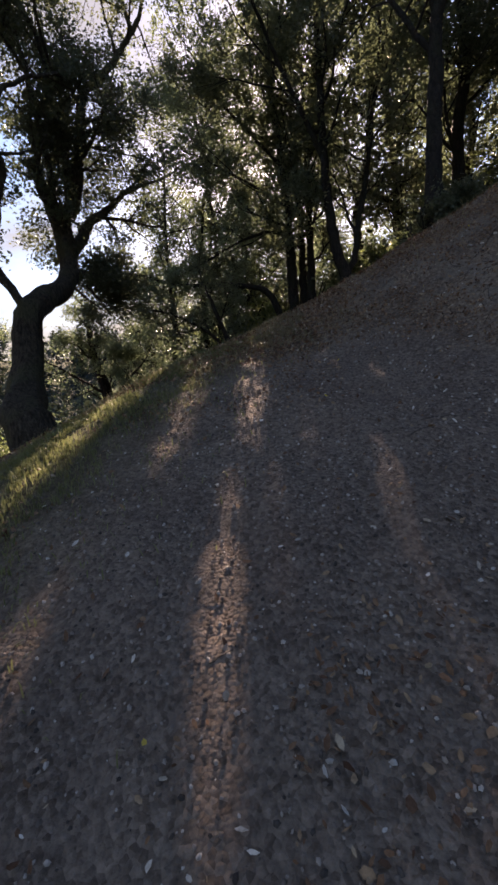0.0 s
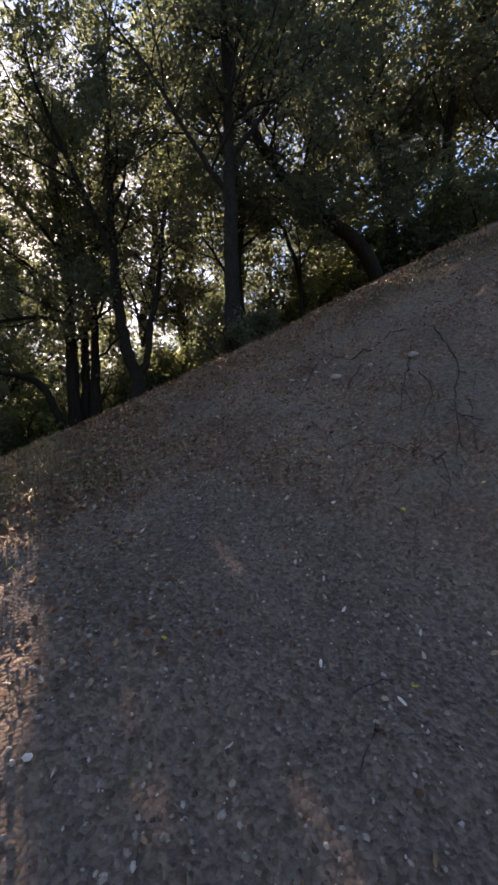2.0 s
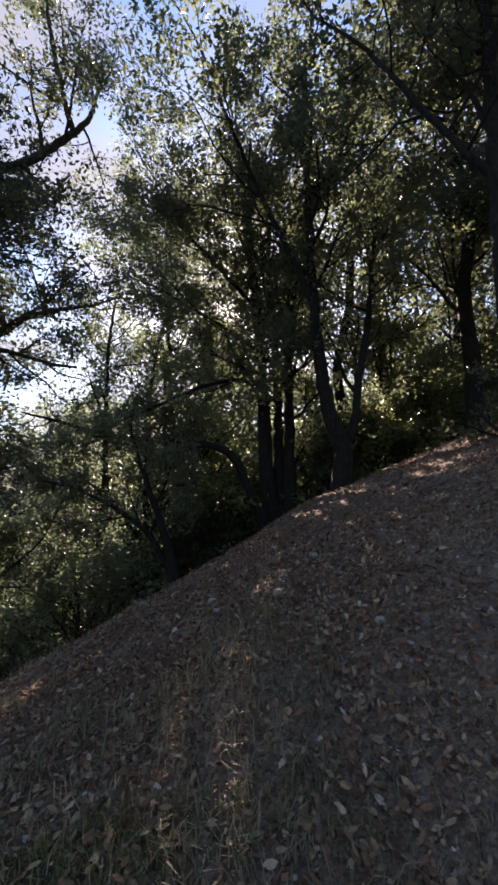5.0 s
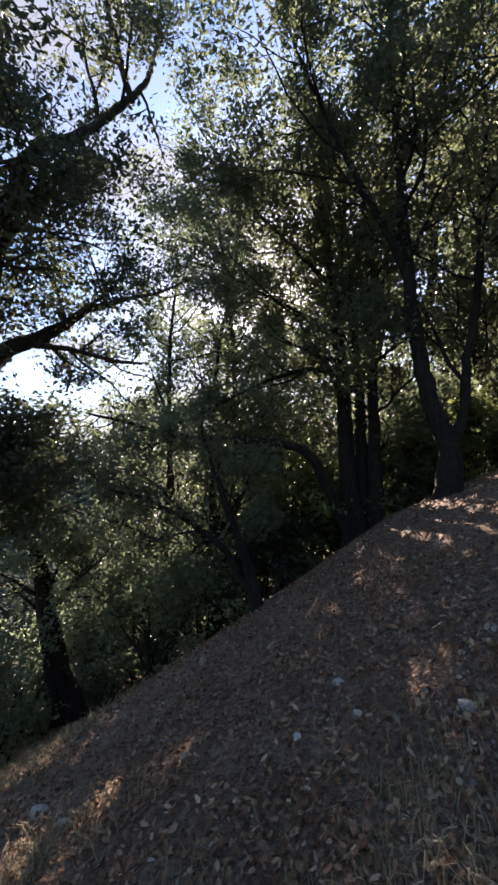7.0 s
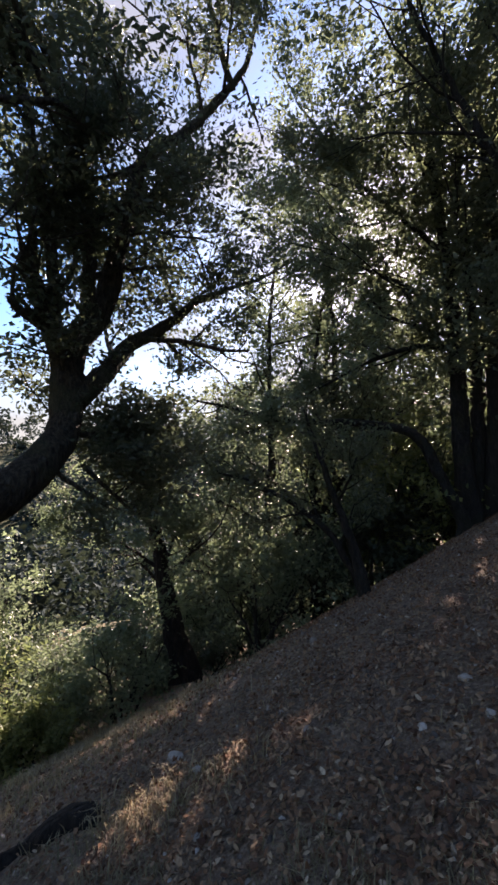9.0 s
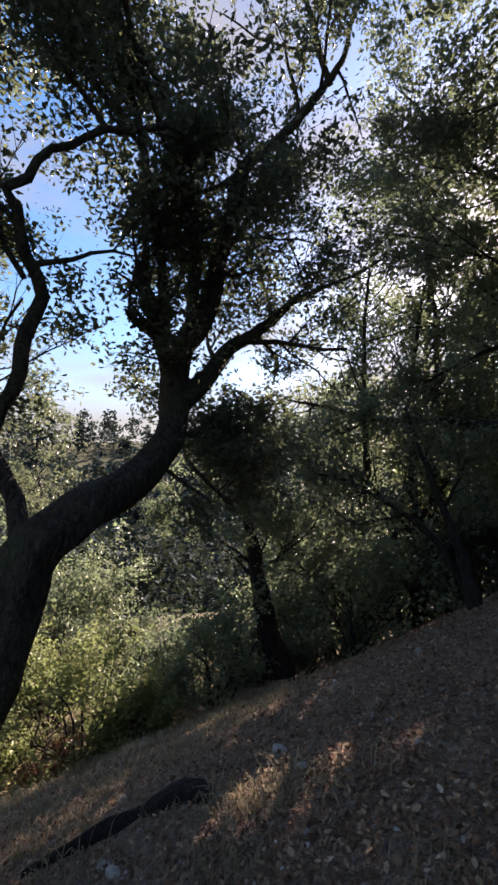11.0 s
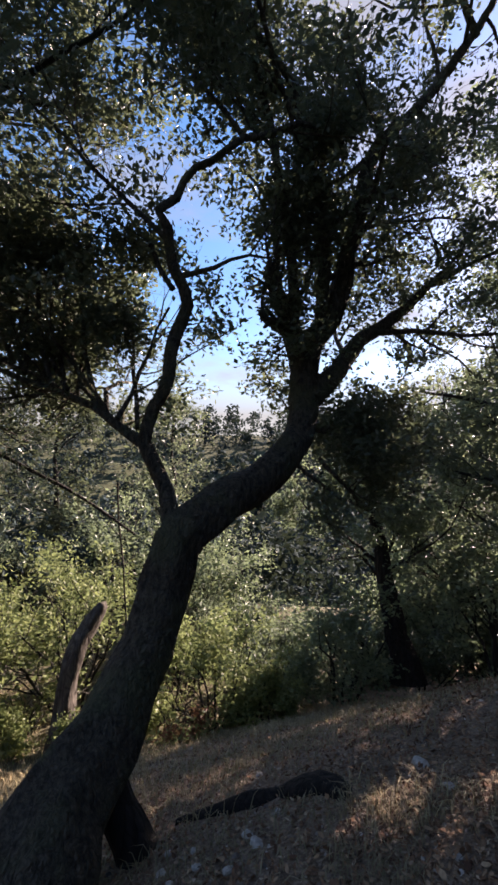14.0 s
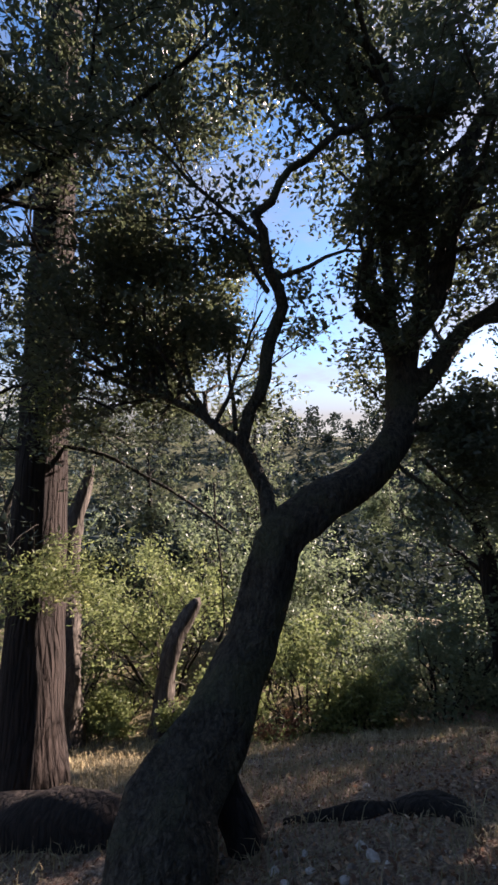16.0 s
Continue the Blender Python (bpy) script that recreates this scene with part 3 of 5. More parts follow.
# the leaning oak by the trail
OAK = [(-3.22, 5.90, 0.70), (-3.36, 6.02, 1.26), (-3.52, 6.18, 1.41), (-3.61, 6.47, 1.63), (-3.70, 6.80, 1.99), (-3.76, 7.02, 2.39), (-3.78, 7.17, 2.85), (-3.73, 7.32, 3.17), (-3.63, 7.70, 3.43), (-3.56, 8.40, 3.82), (-3.65, 9.03, 4.38), (-3.75, 9.18, 5.05)]
oak = tree("leaning_oak", "old crooked oak leaning over the slope, dark mossy bark", "tree", [(OAK, [0.37, 0.335, 0.305, 0.28, 0.265, 0.24, 0.225, 0.215, 0.20, 0.19, 0.175, 0.18])],
            [taper([OAK[-1], (-3.72, 9.28, 5.4), (-3.5, 9.55, 6.08), (-3.4, 9.73, 6.78), (-3.27, 9.85, 7.57), (-3.1, 10.0, 8.4), (-2.7, 10.46, 9.04), (-2.29, 10.93, 9.9), (-1.9, 11.3, 10.8)], 0.17, 0.05),
             taper([OAK[-1], (-3.77, 8.99, 5.52), (-3.68, 8.88, 6.11), (-3.69, 8.8, 6.66), (-3.67, 8.47, 7.74), (-3.73, 8.25, 8.61)], 0.10, 0.04),
             taper([(-3.62, 9.34, 5.55), (-3.47, 9.21, 6.48), (-3.41, 8.96, 7.44), (-3.36, 8.49, 8.37)], 0.10, 0.05),
             taper([(-3.62, 9.2, 4.74), (-3.49, 9.56, 5.13), (-3.41, 10.03, 5.68), (-3.2, 10.6, 6.1), (-2.9, 11.22, 6.7), (-2.5, 11.9, 7.2)], 0.14, 0.04),
             taper([(-3.80, 7.20, 3.25), (-4.03, 7.25, 3.68), (-4.22, 7.14, 4.03), (-4.18, 7.21, 4.39), (-4.06, 7.27, 4.68), (-3.96, 7.28, 5.14), (-3.86, 7.34, 5.40), (-3.79, 7.23, 5.67), (-3.78, 7.08, 5.85), (-3.67, 6.99, 6.09), (-3.69, 6.87, 6.17), (-3.54, 7.02, 6.40), (-3.48, 7.07, 6.58), (-3.2, 7.49, 6.97), (-2.97, 8.05, 7.39)], 0.085, 0.03) + (0.86,),
             taper([(-3.81, 7.18, 5.69), (-3.56, 7.40, 5.80), (-3.40, 7.63, 5.92), (-3.26, 7.88, 5.97)], 0.03, 0.012) + (0.7,),
             taper([(-4.22, 7.13, 4.03), (-4.48, 6.94, 4.25), (-4.78, 6.74, 4.48), (-5.22, 6.37, 4.69), (-5.71, 5.98, 4.93)], 0.06, 0.025) + (0.35,),
             taper([(-2.1, 11.1, 10.2), (-2.2, 10.6, 10.9), (-2.3, 10.3, 11.8)], 0.06, 0.03)],
            11, MAT_OAK_LEAF, per=17, spread=0.13, size=0.084, bark=MAT_OAK_BARK, length=1.45, every=0.5, bare=0.86, up=0.05, crown_label="small dark glossy oak leaves",
            tufts=[((-4.9, 6.8, 5.2), 0.65, 80), ((-5.5, 6.3, 5.4), 0.75, 100), ((-5.0, 6.5, 5.9), 0.65, 100), ((-5.6, 6.0, 6.1), 0.65, 90), ((-4.6, 7.1, 5.4), 0.45, 60), ((-6.1, 6.0, 5.6), 0.65, 110), ((-4.5, 7.3, 6.3), 0.4, 40), ((-2.95, 9.4, 3.95), 0.5, 50), ((-3.2, 9.3, 4.3), 0.35, 35), ((-3.0, 10.9, 6.6), 0.6, 80), ((-2.6, 11.6, 7.3), 0.7, 90), ((-3.3, 10.2, 6.2), 0.45, 50), ((-2.9, 11.0, 5.9), 0.5, 50), ((-3.95, 9.0, 5.3), 0.4, 40), ((-3.6, 8.9, 7.0), 0.6, 70), ((-3.3, 9.4, 7.6), 0.7, 80),
                   ((-5.62, 6.67, 5.0), 0.5, 70), ((-5.38, 7.28, 6.19), 0.5, 60), ((-5.23, 6.28, 6.3), 0.5, 60), ((-3.83, 8.25, 8.57), 0.8, 70), ((-3.23, 8.72, 8.87), 0.8, 60), ((-3.52, 7.35, 8.25), 0.7, 60),
                   ((-4.27, 6.96, 7.87), 0.5, 60), ((-3.31, 9.62, 8.79), 0.6, 70), ((-4.1, 8.85, 7.48), 0.7, 40), ((-3.88, 8.09, 7.39), 0.6, 40), ((-3.75, 10.18, 7.32), 0.5, 60), ((-4.3, 9.78, 6.92), 0.5, 60),
                   ((-3.54, 11.66, 7.16), 0.5, 50), ((-3.05, 11.93, 7.7), 0.6, 60), ((-3.3, 10.0, 4.35), 0.45, 30), ((-3.2, 10.1, 3.9), 0.45, 30), ((-3.8, 9.7, 4.2), 0.4, 45), ((-4.1, 9.6, 4.8), 0.35, 35)],
            extra=[((-3.9, 9.3, 7.2), (-0.8, -0.4, 0.8), 2.2), ((-3.7, 8.6, 7.9), (-0.8, -0.7, 0.6), 2.4), ((-3.6, 8.4, 8.4), (-0.3, -1, 0.6), 2.4), ((-3.4, 8.6, 8.2), (-0.6, -1, 0.5), 2.6),
                   ((-3.2, 7.5, 7.0), (-0.5, -0.5, 0.8), 2.0), ((-3.0, 8.0, 7.4), (-0.2, -0.8, 0.8), 2.2), ((-4.9, 6.6, 4.6), (-0.7, -0.3, 0.7), 1.8), ((-5.3, 6.3, 4.8), (-0.6, 0.1, 0.8), 1.8),
                   ((-5.0, 6.5, 4.6), (-0.8, 0.2, 0.1), 1.5), ((-4.5, 6.9, 4.3), (-0.4, -0.3, 0.8), 1.5), ((-5.5, 6.1, 4.9), (-0.5, -0.5, 0.6), 1.6), ((-3.5, 8.7, 3.9), (0.4, 0.6, -0.3), 0.7),
                   ((-3.3, 8.9, 3.95), (0.4, 0.4, -0.3), 0.9), ((-3.1, 9.2, 4.1), (0.6, 0.2, -0.25), 0.9), ((-2.9, 9.4, 4.0), (0.3, 0.5, -0.2), 0.8), ((-3.62, 9.0, 4.3), (-0.5, 0.5, 0.3), 1.3), ((-4.6, 6.9, 4.4), (-0.6, 0.4, 0.7), 1.7), ((-4.7, 6.8, 4.6), (-0.5, -0.2, 0.9), 2.2), ((-5.0, 6.6, 4.7), (-0.4, 0.1, 1.0), 2.3), ((-5.4, 6.2, 4.9), (-0.3, -0.2, 1.0), 2.3), ((-4.3, 7.1, 4.2), (-0.7, 0.3, 0.9), 2.0), ((-3.9, 7.2, 5.6), (-0.8, -0.4, 0.7), 1.7), ((-3.75, 7.0, 6.0), (-0.6, -0.7, 0.7), 1.6), ((-4.9, 6.7, 4.5), (-0.2, 0.3, 0.9), 1.7), ((-4.6, 6.85, 4.4), (-0.5, 0.0, 0.5), 1.9), ((-4.8, 6.7, 4.5), (-0.9, -0.1, 0.3), 1.9), ((-5.1, 6.5, 4.7), (-0.2, -0.3, 0.9), 2.0), ((-5.3, 6.3, 4.8), (-0.7, 0.2, 0.4), 1.9), ((-4.45, 6.95, 4.3), (-0.3, 0.2, 0.7), 1.6), ((-3.4, 9.3, 4.6), (0.4, 0.5, -0.2), 0.9), ((-3.3, 9.2, 4.3), (0.5, 0.2, -0.3), 0.8), ((-5.2, 6.4, 4.7), (-0.3, 0.5, 0.7), 1.7), ((-4.4, 7.0, 4.2), (-0.7, 0.2, 0.2), 1.4), ((-5.6, 6.0, 4.9), (-0.4, 0.4, 0.5), 1.6)])
w_ = Wood()
p_, r_ = smooth_line([(-3.74, 6.50, 1.8), (-3.66, 6.53, 1.5), (-3.52, 6.56, 1.28), (-3.40, 6.64, 1.07), (-3.31, 6.70, 0.85)], [0.16, 0.15, 0.14, 0.14, 0.17], 0.1)
w_.tube(p_, r_, 12, 0.25)
part("prop_root", w_.mesh("prop_root", MAT_CHAR), oak, "dark charred root or second stem")

# three slender trunks, the forked tree and the low limb on the slope
TRIO = dict(per=15, spread=0.17, size=0.122, length=2.2, every=0.45, bare=0.33, group="clump of three trees")
tree("slender_tree", "slender dark trunk of a clump of three, small leaves", "tree", [rooted([(1.62, 14.3, 2.69), (1.51, 14.3, 3.91), (1.54, 14.3, 5.79), (1.52, 14.3, 7.65), (1.43, 14.3, 9.91), (1.25, 14.3, 12.0)], 0.21, 0.06)], [taper([(1.48, 14.3, 8.4), (0.6, 14.2, 9.4), (-0.3, 14.3, 10.6), (-1.0, 14.3, 12.0)], 0.06, 0.02), taper([(1.5, 14.3, 7.2), (0.6, 14.4, 7.9), (-0.3, 14.6, 8.6), (-1.1, 14.7, 9.2)], 0.05, 0.02)], 31, MAT_LEAF, tufts=[((1.3, 14.2, 7.6), 0.7, 70), ((0.5, 14.3, 7.0), 0.8, 45), ((-0.4, 14.4, 7.4), 0.9, 60), ((0.2, 14.3, 8.4), 0.9, 50), ((0.9, 14.3, 9.3), 0.9, 70), ((-1.0, 14.6, 8.6), 0.8, 60), ((1.6, 13.8, 6.3), 0.6, 45)], shade=[((1.15, 14.2, 6.0), 0.55, 38), ((0.95, 14.2, 6.7), 0.5, 34)], **TRIO)
tree("slender_tree", "slender dark trunk of a clump of three, small leaves", "tree", [rooted([(1.80, 14.5, 2.67), (1.87, 14.5, 4.53), (1.95, 14.5, 6.48), (1.95, 14.6, 8.55), (2.0, 14.7, 10.74)], 0.16, 0.05)], [], 32, MAT_LEAF, **TRIO)
tree("slender_tree", "slender dark trunk of a clump of three, small leaves", "tree", [rooted([(1.98, 14.3, 2.8), (2.10, 14.3, 4.49), (2.22, 14.3, 6.4), (2.29, 14.2, 8.41), (2.35, 14.1, 10.55)], 0.17, 0.05)], [], 33, MAT_LEAF, **TRIO)
tree("low_limbed_tree", "dark tree with long low crooked limbs over the slope", "tree", [rooted([(1.35, 14.0, 2.85), (1.04, 14.0, 3.57), (0.74, 14.0, 4.36), (0.34, 14.0, 4.68), (-0.74, 14.0, 4.89), (-1.84, 14.0, 5.0), (-2.84, 14.0, 5.25)], 0.15, 0.05)],
      [taper([(1.52, 14.2, 6.22), (0.97, 14.2, 6.39), (0.21, 14.2, 6.31), (-0.57, 14.2, 6.04), (-1.35, 14.2, 5.7)], 0.06, 0.03)],
      34, MAT_LIGHT_LEAF, per=12, spread=0.14, size=0.105, length=1.3, every=0.45, up=0.02, bare=0.55)
tree("forked_tree", "forked dark tree on the slope, trunk split low", "tree", [rooted([(2.72, 12.2, 3.39), (2.80, 12.2, 4.23), (2.65, 12.2, 4.81), (2.51, 12.2, 5.81), (2.47, 12.2, 7.26), (2.48, 12.2, 8.9), (2.55, 12.2, 10.63), (2.61, 12.2, 12.3)], 0.19, 0.05)],
      [taper([(2.78, 12.2, 4.25), (3.09, 12.2, 4.78), (3.27, 12.2, 5.76), (3.6, 12.2, 6.96), (3.8, 12.2, 8.22), (4.1, 12.2, 9.87)], 0.11, 0.04),
       taper([(2.48, 12.2, 7.4), (1.9, 12.0, 8.6), (1.2, 11.8, 10.2), (0.7, 11.6, 11.6)], 0.08, 0.03)],
      35, MAT_LEAF, tufts=[((1.4, 12.4, 5.9), 0.55, 40), ((1.8, 12.3, 6.7), 0.6, 45), ((0.9, 12.6, 6.4), 0.5, 35)], per=13, spread=0.17, size=0.122, length=2.2, every=0.45, bare=0.47)
tree("young_tree", "thin dark leaning stems of a young tree", "tree", [rooted([(-0.43, 11.5, 1.96), (-0.62, 11.5, 2.73), (-0.8, 11.5, 3.33), (-0.99, 11.5, 3.94), (-1.05, 11.5, 4.07)], 0.085, 0.03)],
      [taper([(-0.50, 11.6, 2.0), (-0.76, 11.6, 2.56), (-1.05, 11.6, 2.99), (-1.52, 11.6, 3.36), (-2.13, 11.6, 3.69), (-2.67, 11.6, 3.85)], 0.065, 0.02)],
      36, MAT_LEAF, per=9, spread=0.12, size=0.08, length=0.8, every=0.6, bare=0.6)

# trees above the cut bank
tree("tall_dark_tree", "tall straight dark tree above the cut bank", "tree", [rooted([(3.72, 8.5, 4.13), (3.79, 8.5, 5.05), (3.88, 8.5, 6.29), (3.98, 8.5, 7.62), (4.1, 8.5, 9.08), (4.2, 8.6, 11.0)], 0.17, 0.07)],
      [taper([(3.95, 8.5, 7.0), (3.3, 8.7, 8.2), (2.7, 9.0, 9.6)], 0.06, 0.03), taper([(4.0, 8.5, 7.8), (4.9, 8.3, 9.0), (5.8, 8.0, 10.0)], 0.06, 0.03)],
      37, MAT_OAK_LEAF, per=14, spread=0.18, size=0.112, length=2.3, every=0.4, bare=0.52)
tree("leaning_tree", "dark tree leaning steeply out over the bank", "tree", [rooted([(10.34, 11.0, 7.4), (9.6, 11.0, 8.37), (8.76, 11.0, 8.83), (7.78, 11.0, 9.4), (6.88, 11.0, 10.01), (6.32, 11.0, 10.82), (5.9, 11.0, 11.79), (5.54, 11.0, 13.39)], 0.26, 0.08)], [],
      38, MAT_OAK_LEAF, per=16, spread=0.22, size=0.15, length=2.5, every=0.45, bare=0.45)
tree("bent_tree", "dark bent tree on the hillside", "tree", [rooted([(12.26, 12.0, 8.6), (12.41, 12.0, 10.39), (12.36, 12.0, 12.07), (12.01, 12.0, 13.66), (11.72, 12.0, 15.66), (11.44, 12.0, 17.65)], 0.30, 0.1)],
      [taper([(12.3, 11.9, 11.3), (11.35, 11.5, 10.89), (10.34, 11.5, 10.55), (9.54, 11.5, 9.9)], 0.09, 0.03)],
      39, MAT_OAK_LEAF, per=15, spread=0.26, size=0.18, length=2.8, every=0.5, bare=0.3)
tree("crooked_small_tree", "small crooked dark tree on the hillside", "tree", [rooted([(8.84, 13.0, 7.0), (8.84, 13.0, 8.06), (8.59, 13.0, 9.01), (8.12, 13.0, 9.9), (7.02, 13.0, 9.78)], 0.11, 0.04)], [], 40, MAT_LEAF, per=22, spread=0.3, size=0.13, length=1.6, every=0.7, bare=0.4)

tree("overhanging_tree", "dark twiggy tree reaching over the slope", "tree", [upright(-6.0, 2.6, 9.0, (0.05, 0.12), 0.2, 0.05, seed=91)],
      [taper([(-5.9, 3.2, 4.6), (-5.6, 4.2, 5.8), (-5.1, 5.2, 6.8), (-4.6, 6.0, 7.6)], 0.08, 0.03), taper([(-5.8, 3.4, 6.0), (-5.9, 4.6, 7.2), (-5.8, 5.8, 8.0), (-5.6, 6.8, 8.4)], 0.07, 0.03), taper([(-5.8, 3.0, 5.4), (-5.0, 3.8, 6.4), (-4.0, 4.6, 7.2)], 0.06, 0.02)],
      41, MAT_OAK_LEAF, tufts=[((-4.9, 5.2, 7.4), 0.7, 45), ((-4.4, 5.9, 7.7), 0.7, 45), ((-3.9, 6.6, 7.9), 0.6, 30), ((-5.2, 5.6, 6.8), 0.6, 25)], per=12, spread=0.14, size=0.095, length=1.7, every=0.45, bare=0.45)

for k, (x, y, top, ln) in enumerate(((-0.8, 18.0, 12.5, (-0.05, -0.05)), (-3.4, 17.2, 11.0, (0.06, -0.06)), (-1.8, 21.5, 15.0, (0.02, -0.04)))):
    tree("airy_tree", "tall thin-crowned tree, sky showing through its leaves", "tree", [upright(x, y, top, ln, 0.14, 0.03, seed=95 + k)], [], 45 + k, MAT_LIGHT_LEAF, per=12, spread=0.18, size=0.14, length=2.6, every=0.45, bare=0.12, group="airy trees")

tree("broad_tree", "low broad-crowned leafy tree below the slope", "tree", [upright(-1.9, 17.0, 7.6, (0.03, -0.02), 0.16, 0.05, seed=99)],
      [taper([(-1.9, 17.0, 2.2), (-2.9, 16.6, 3.6), (-3.9, 16.4, 4.6)], 0.08, 0.03), taper([(-1.8, 17.0, 2.6), (-0.9, 16.6, 3.9), (0.1, 16.4, 5.0)], 0.08, 0.03)],
      49, MAT_LEAF, per=8, spread=0.2, size=0.13, length=2.2, every=0.45, bare=0.5)

# wood behind: a few kinds, each standing several times
WOOD = []
for k in range(4):
    WOOD.append(tree("woodland_tree", "leafy woodland tree on the hillside", "tree", [upright(0.8 + 4.5 * k, 22.0 + 2.2 * (k % 2), 10.5 + k, (0.06 * (k - 1.5), 0.02), 0.2, 0.05, seed=60 + k)], [], 70 + k, (MAT_LEAF, MAT_LEAF, MAT_OAK_LEAF, MAT_LEAF)[k],
                      per=11, spread=0.26, size=0.205, length=2.8, every=0.7, bare=0.1 if k == 1 else 0.22, group="woodland trees", kids=4))
rng = np.random.default_rng(5)
PLACES = [(-5.0, 19.6), (14.6, 11.0), (17.2, 9.2), (16.0, 7.4), (20.0, 10.0), (18.0, 13.0), (6.2, 17.4), (4.4, 18.0), (6.4, 13.6), (8.8, 17.2), (12.2, 16.0), (15.0, 14.5), (16.2, 9.5), (11.2, 14.4), (13.6, 13.0), (9.5, 25.5), (15.5, 21.0),
          (-21.5, 20.0), (-22.0, 13.0), (-21.0, 6.0)]
for k, (x, y) in enumerate(PLACES):
    src = WOOD[k % 4]
    gx, gy, gz = ground_at(x, y, 0.25)
    s = rng.uniform(0.85, 1.15) if x > 3 or x < -15 else 0.68
    copy_thing(src, Matrix.Translation((gx, gy, gz)) @ Matrix.Rotation(rng.uniform(0, 6.28), 4, "Z") @ Matrix.Diagonal((s, s, s, 1)))


# ---- shrubs ----


def shrub(name, label, x, y, h, w, leaf, seed, size=0.07, per=22, stems=7, depth=2, group="", slim=0.5, up=0.1):
    rng = np.random.default_rng(seed)
    b = np.array(ground_at(x, y, 0.08))
    ob = thing(name, b, label, "shrub", group)
    wood, tips = Wood(), []
    for k in range(stems):
        a = k / stems * 6.283 + rng.uniform(-0.4, 0.4)
        d = np.array([math.cos(a) * w / h, math.sin(a) * w / h, rng.uniform(0.8, 1.4)])
        sprout(rng, wood, tips, b + np.array([math.cos(a), math.sin(a), 0]) * rng.uniform(0.02, 0.22) * w, d, h * rng.uniform(0.55, 0.8), 0.014 + 0.008 * h, depth, up, 0.4, 4)
    part("stem", wood.mesh("stem", MAT_BARK), ob)
    # leaf tufts down to the foot, uneven all round
    m = int(40 + 34 * h)
    a, q = rng.uniform(0, 6.283, m), rng.random(m)
    rad = w * (0.5 + 0.4 * rng.random(m)) * np.sqrt(np.clip(1 - (1.25 * q - 0.35) ** 2, 0.05, 1))
    tips.extend(b + np.stack([rad * np.cos(a), rad * np.sin(a), 0.08 + 0.7 * h * q ** 1.3], -1))
    me = leaf_mesh("crown", rng, tips, per, 0.05 + 0.035 * h, size * 1.3, leaf, slim, clump=1.3)
    part("crown", me, ob)
    return ob


PALE = "pale green leafy shrub in the shaded valley"
for k, (x, y, h, w, s) in enumerate(((-2.6, 13.4, 2.6, 1.2, 0.08), (-5.6, 13.0, 2.5, 1.3, 0.085), (-6.6, 12.4, 1.7, 0.9, 0.07), (-2.2, 16.2, 3.4, 1.8, 0.10), (-4.6, 17.2, 3.4, 1.8, 0.11))):
    shrub("pale_shrub", PALE, x, y, h, w, MAT_LIGHT_LEAF, 100 + k, s, 10, group="pale shrubs")
DULL = "dull green leafy shrub on the valley floor"
for k, (x, y, h, w, s) in enumerate(((-8.0, 13.4, 1.6, 1.2, 0.09), (-9.6, 15.2, 1.8, 1.4, 0.10), (-6.9, 15.6, 1.9, 1.4, 0.10), (-11.4, 12.6, 2.6, 1.6, 0.10), (-3.6, 16.2, 2.4, 1.5, 0.10))):
    shrub("dull_shrub", DULL, x, y, h, w, MAT_MID_LEAF, 110 + k, s, 10, group="dull shrubs")
YEL = "yellow-green sunlit bush below the slope"
for k, (x, y, h, w, s) in enumerate(((-7.0, 10.6, 2.2, 1.1, 0.075), (-8.4, 10.0, 1.8, 1.0, 0.075), (-10.6, 9.2, 3.4, 1.6, 0.09), (-11.6, 7.3, 3.0, 1.5, 0.09), (-9.2, 11.6, 2.4, 1.3, 0.09), (-12.8, 10.2, 3.4, 1.8, 0.10), (-9.9, 7.9, 1.1, 0.9, 0.07), (-10.6, 6.2, 1.2, 0.9, 0.07), (-8.1, 8.9, 0.9, 0.8, 0.06), (-6.2, 11.2, 1.3, 0.8, 0.07), (-12.5, 4.4, 2.6, 1.4, 0.09))):
    shrub("yellow_bush", YEL, x, y, h, w, MAT_YELLOW_LEAF, 130 + k, s, 10, group="yellow-green bushes")
shrub("red_shrub", "small shrub with reddish brown leaves", -6.9, 9.75, 0.75, 0.5, MAT_RED_LEAF, 160, 0.05, 14, 5)
for k, (x, y, h) in enumerate(((3.5, 8.3, 0.8), (4.3, 8.6, 0.7))):
    shrub("dark_shrub", "dark green shrub at the top of the bank", x, y, h, 0.7, MAT_OAK_LEAF, 170 + k, 0.06, 9, 6, group="dark shrubs")
UNDER = "low sunlit undergrowth beneath the trees"
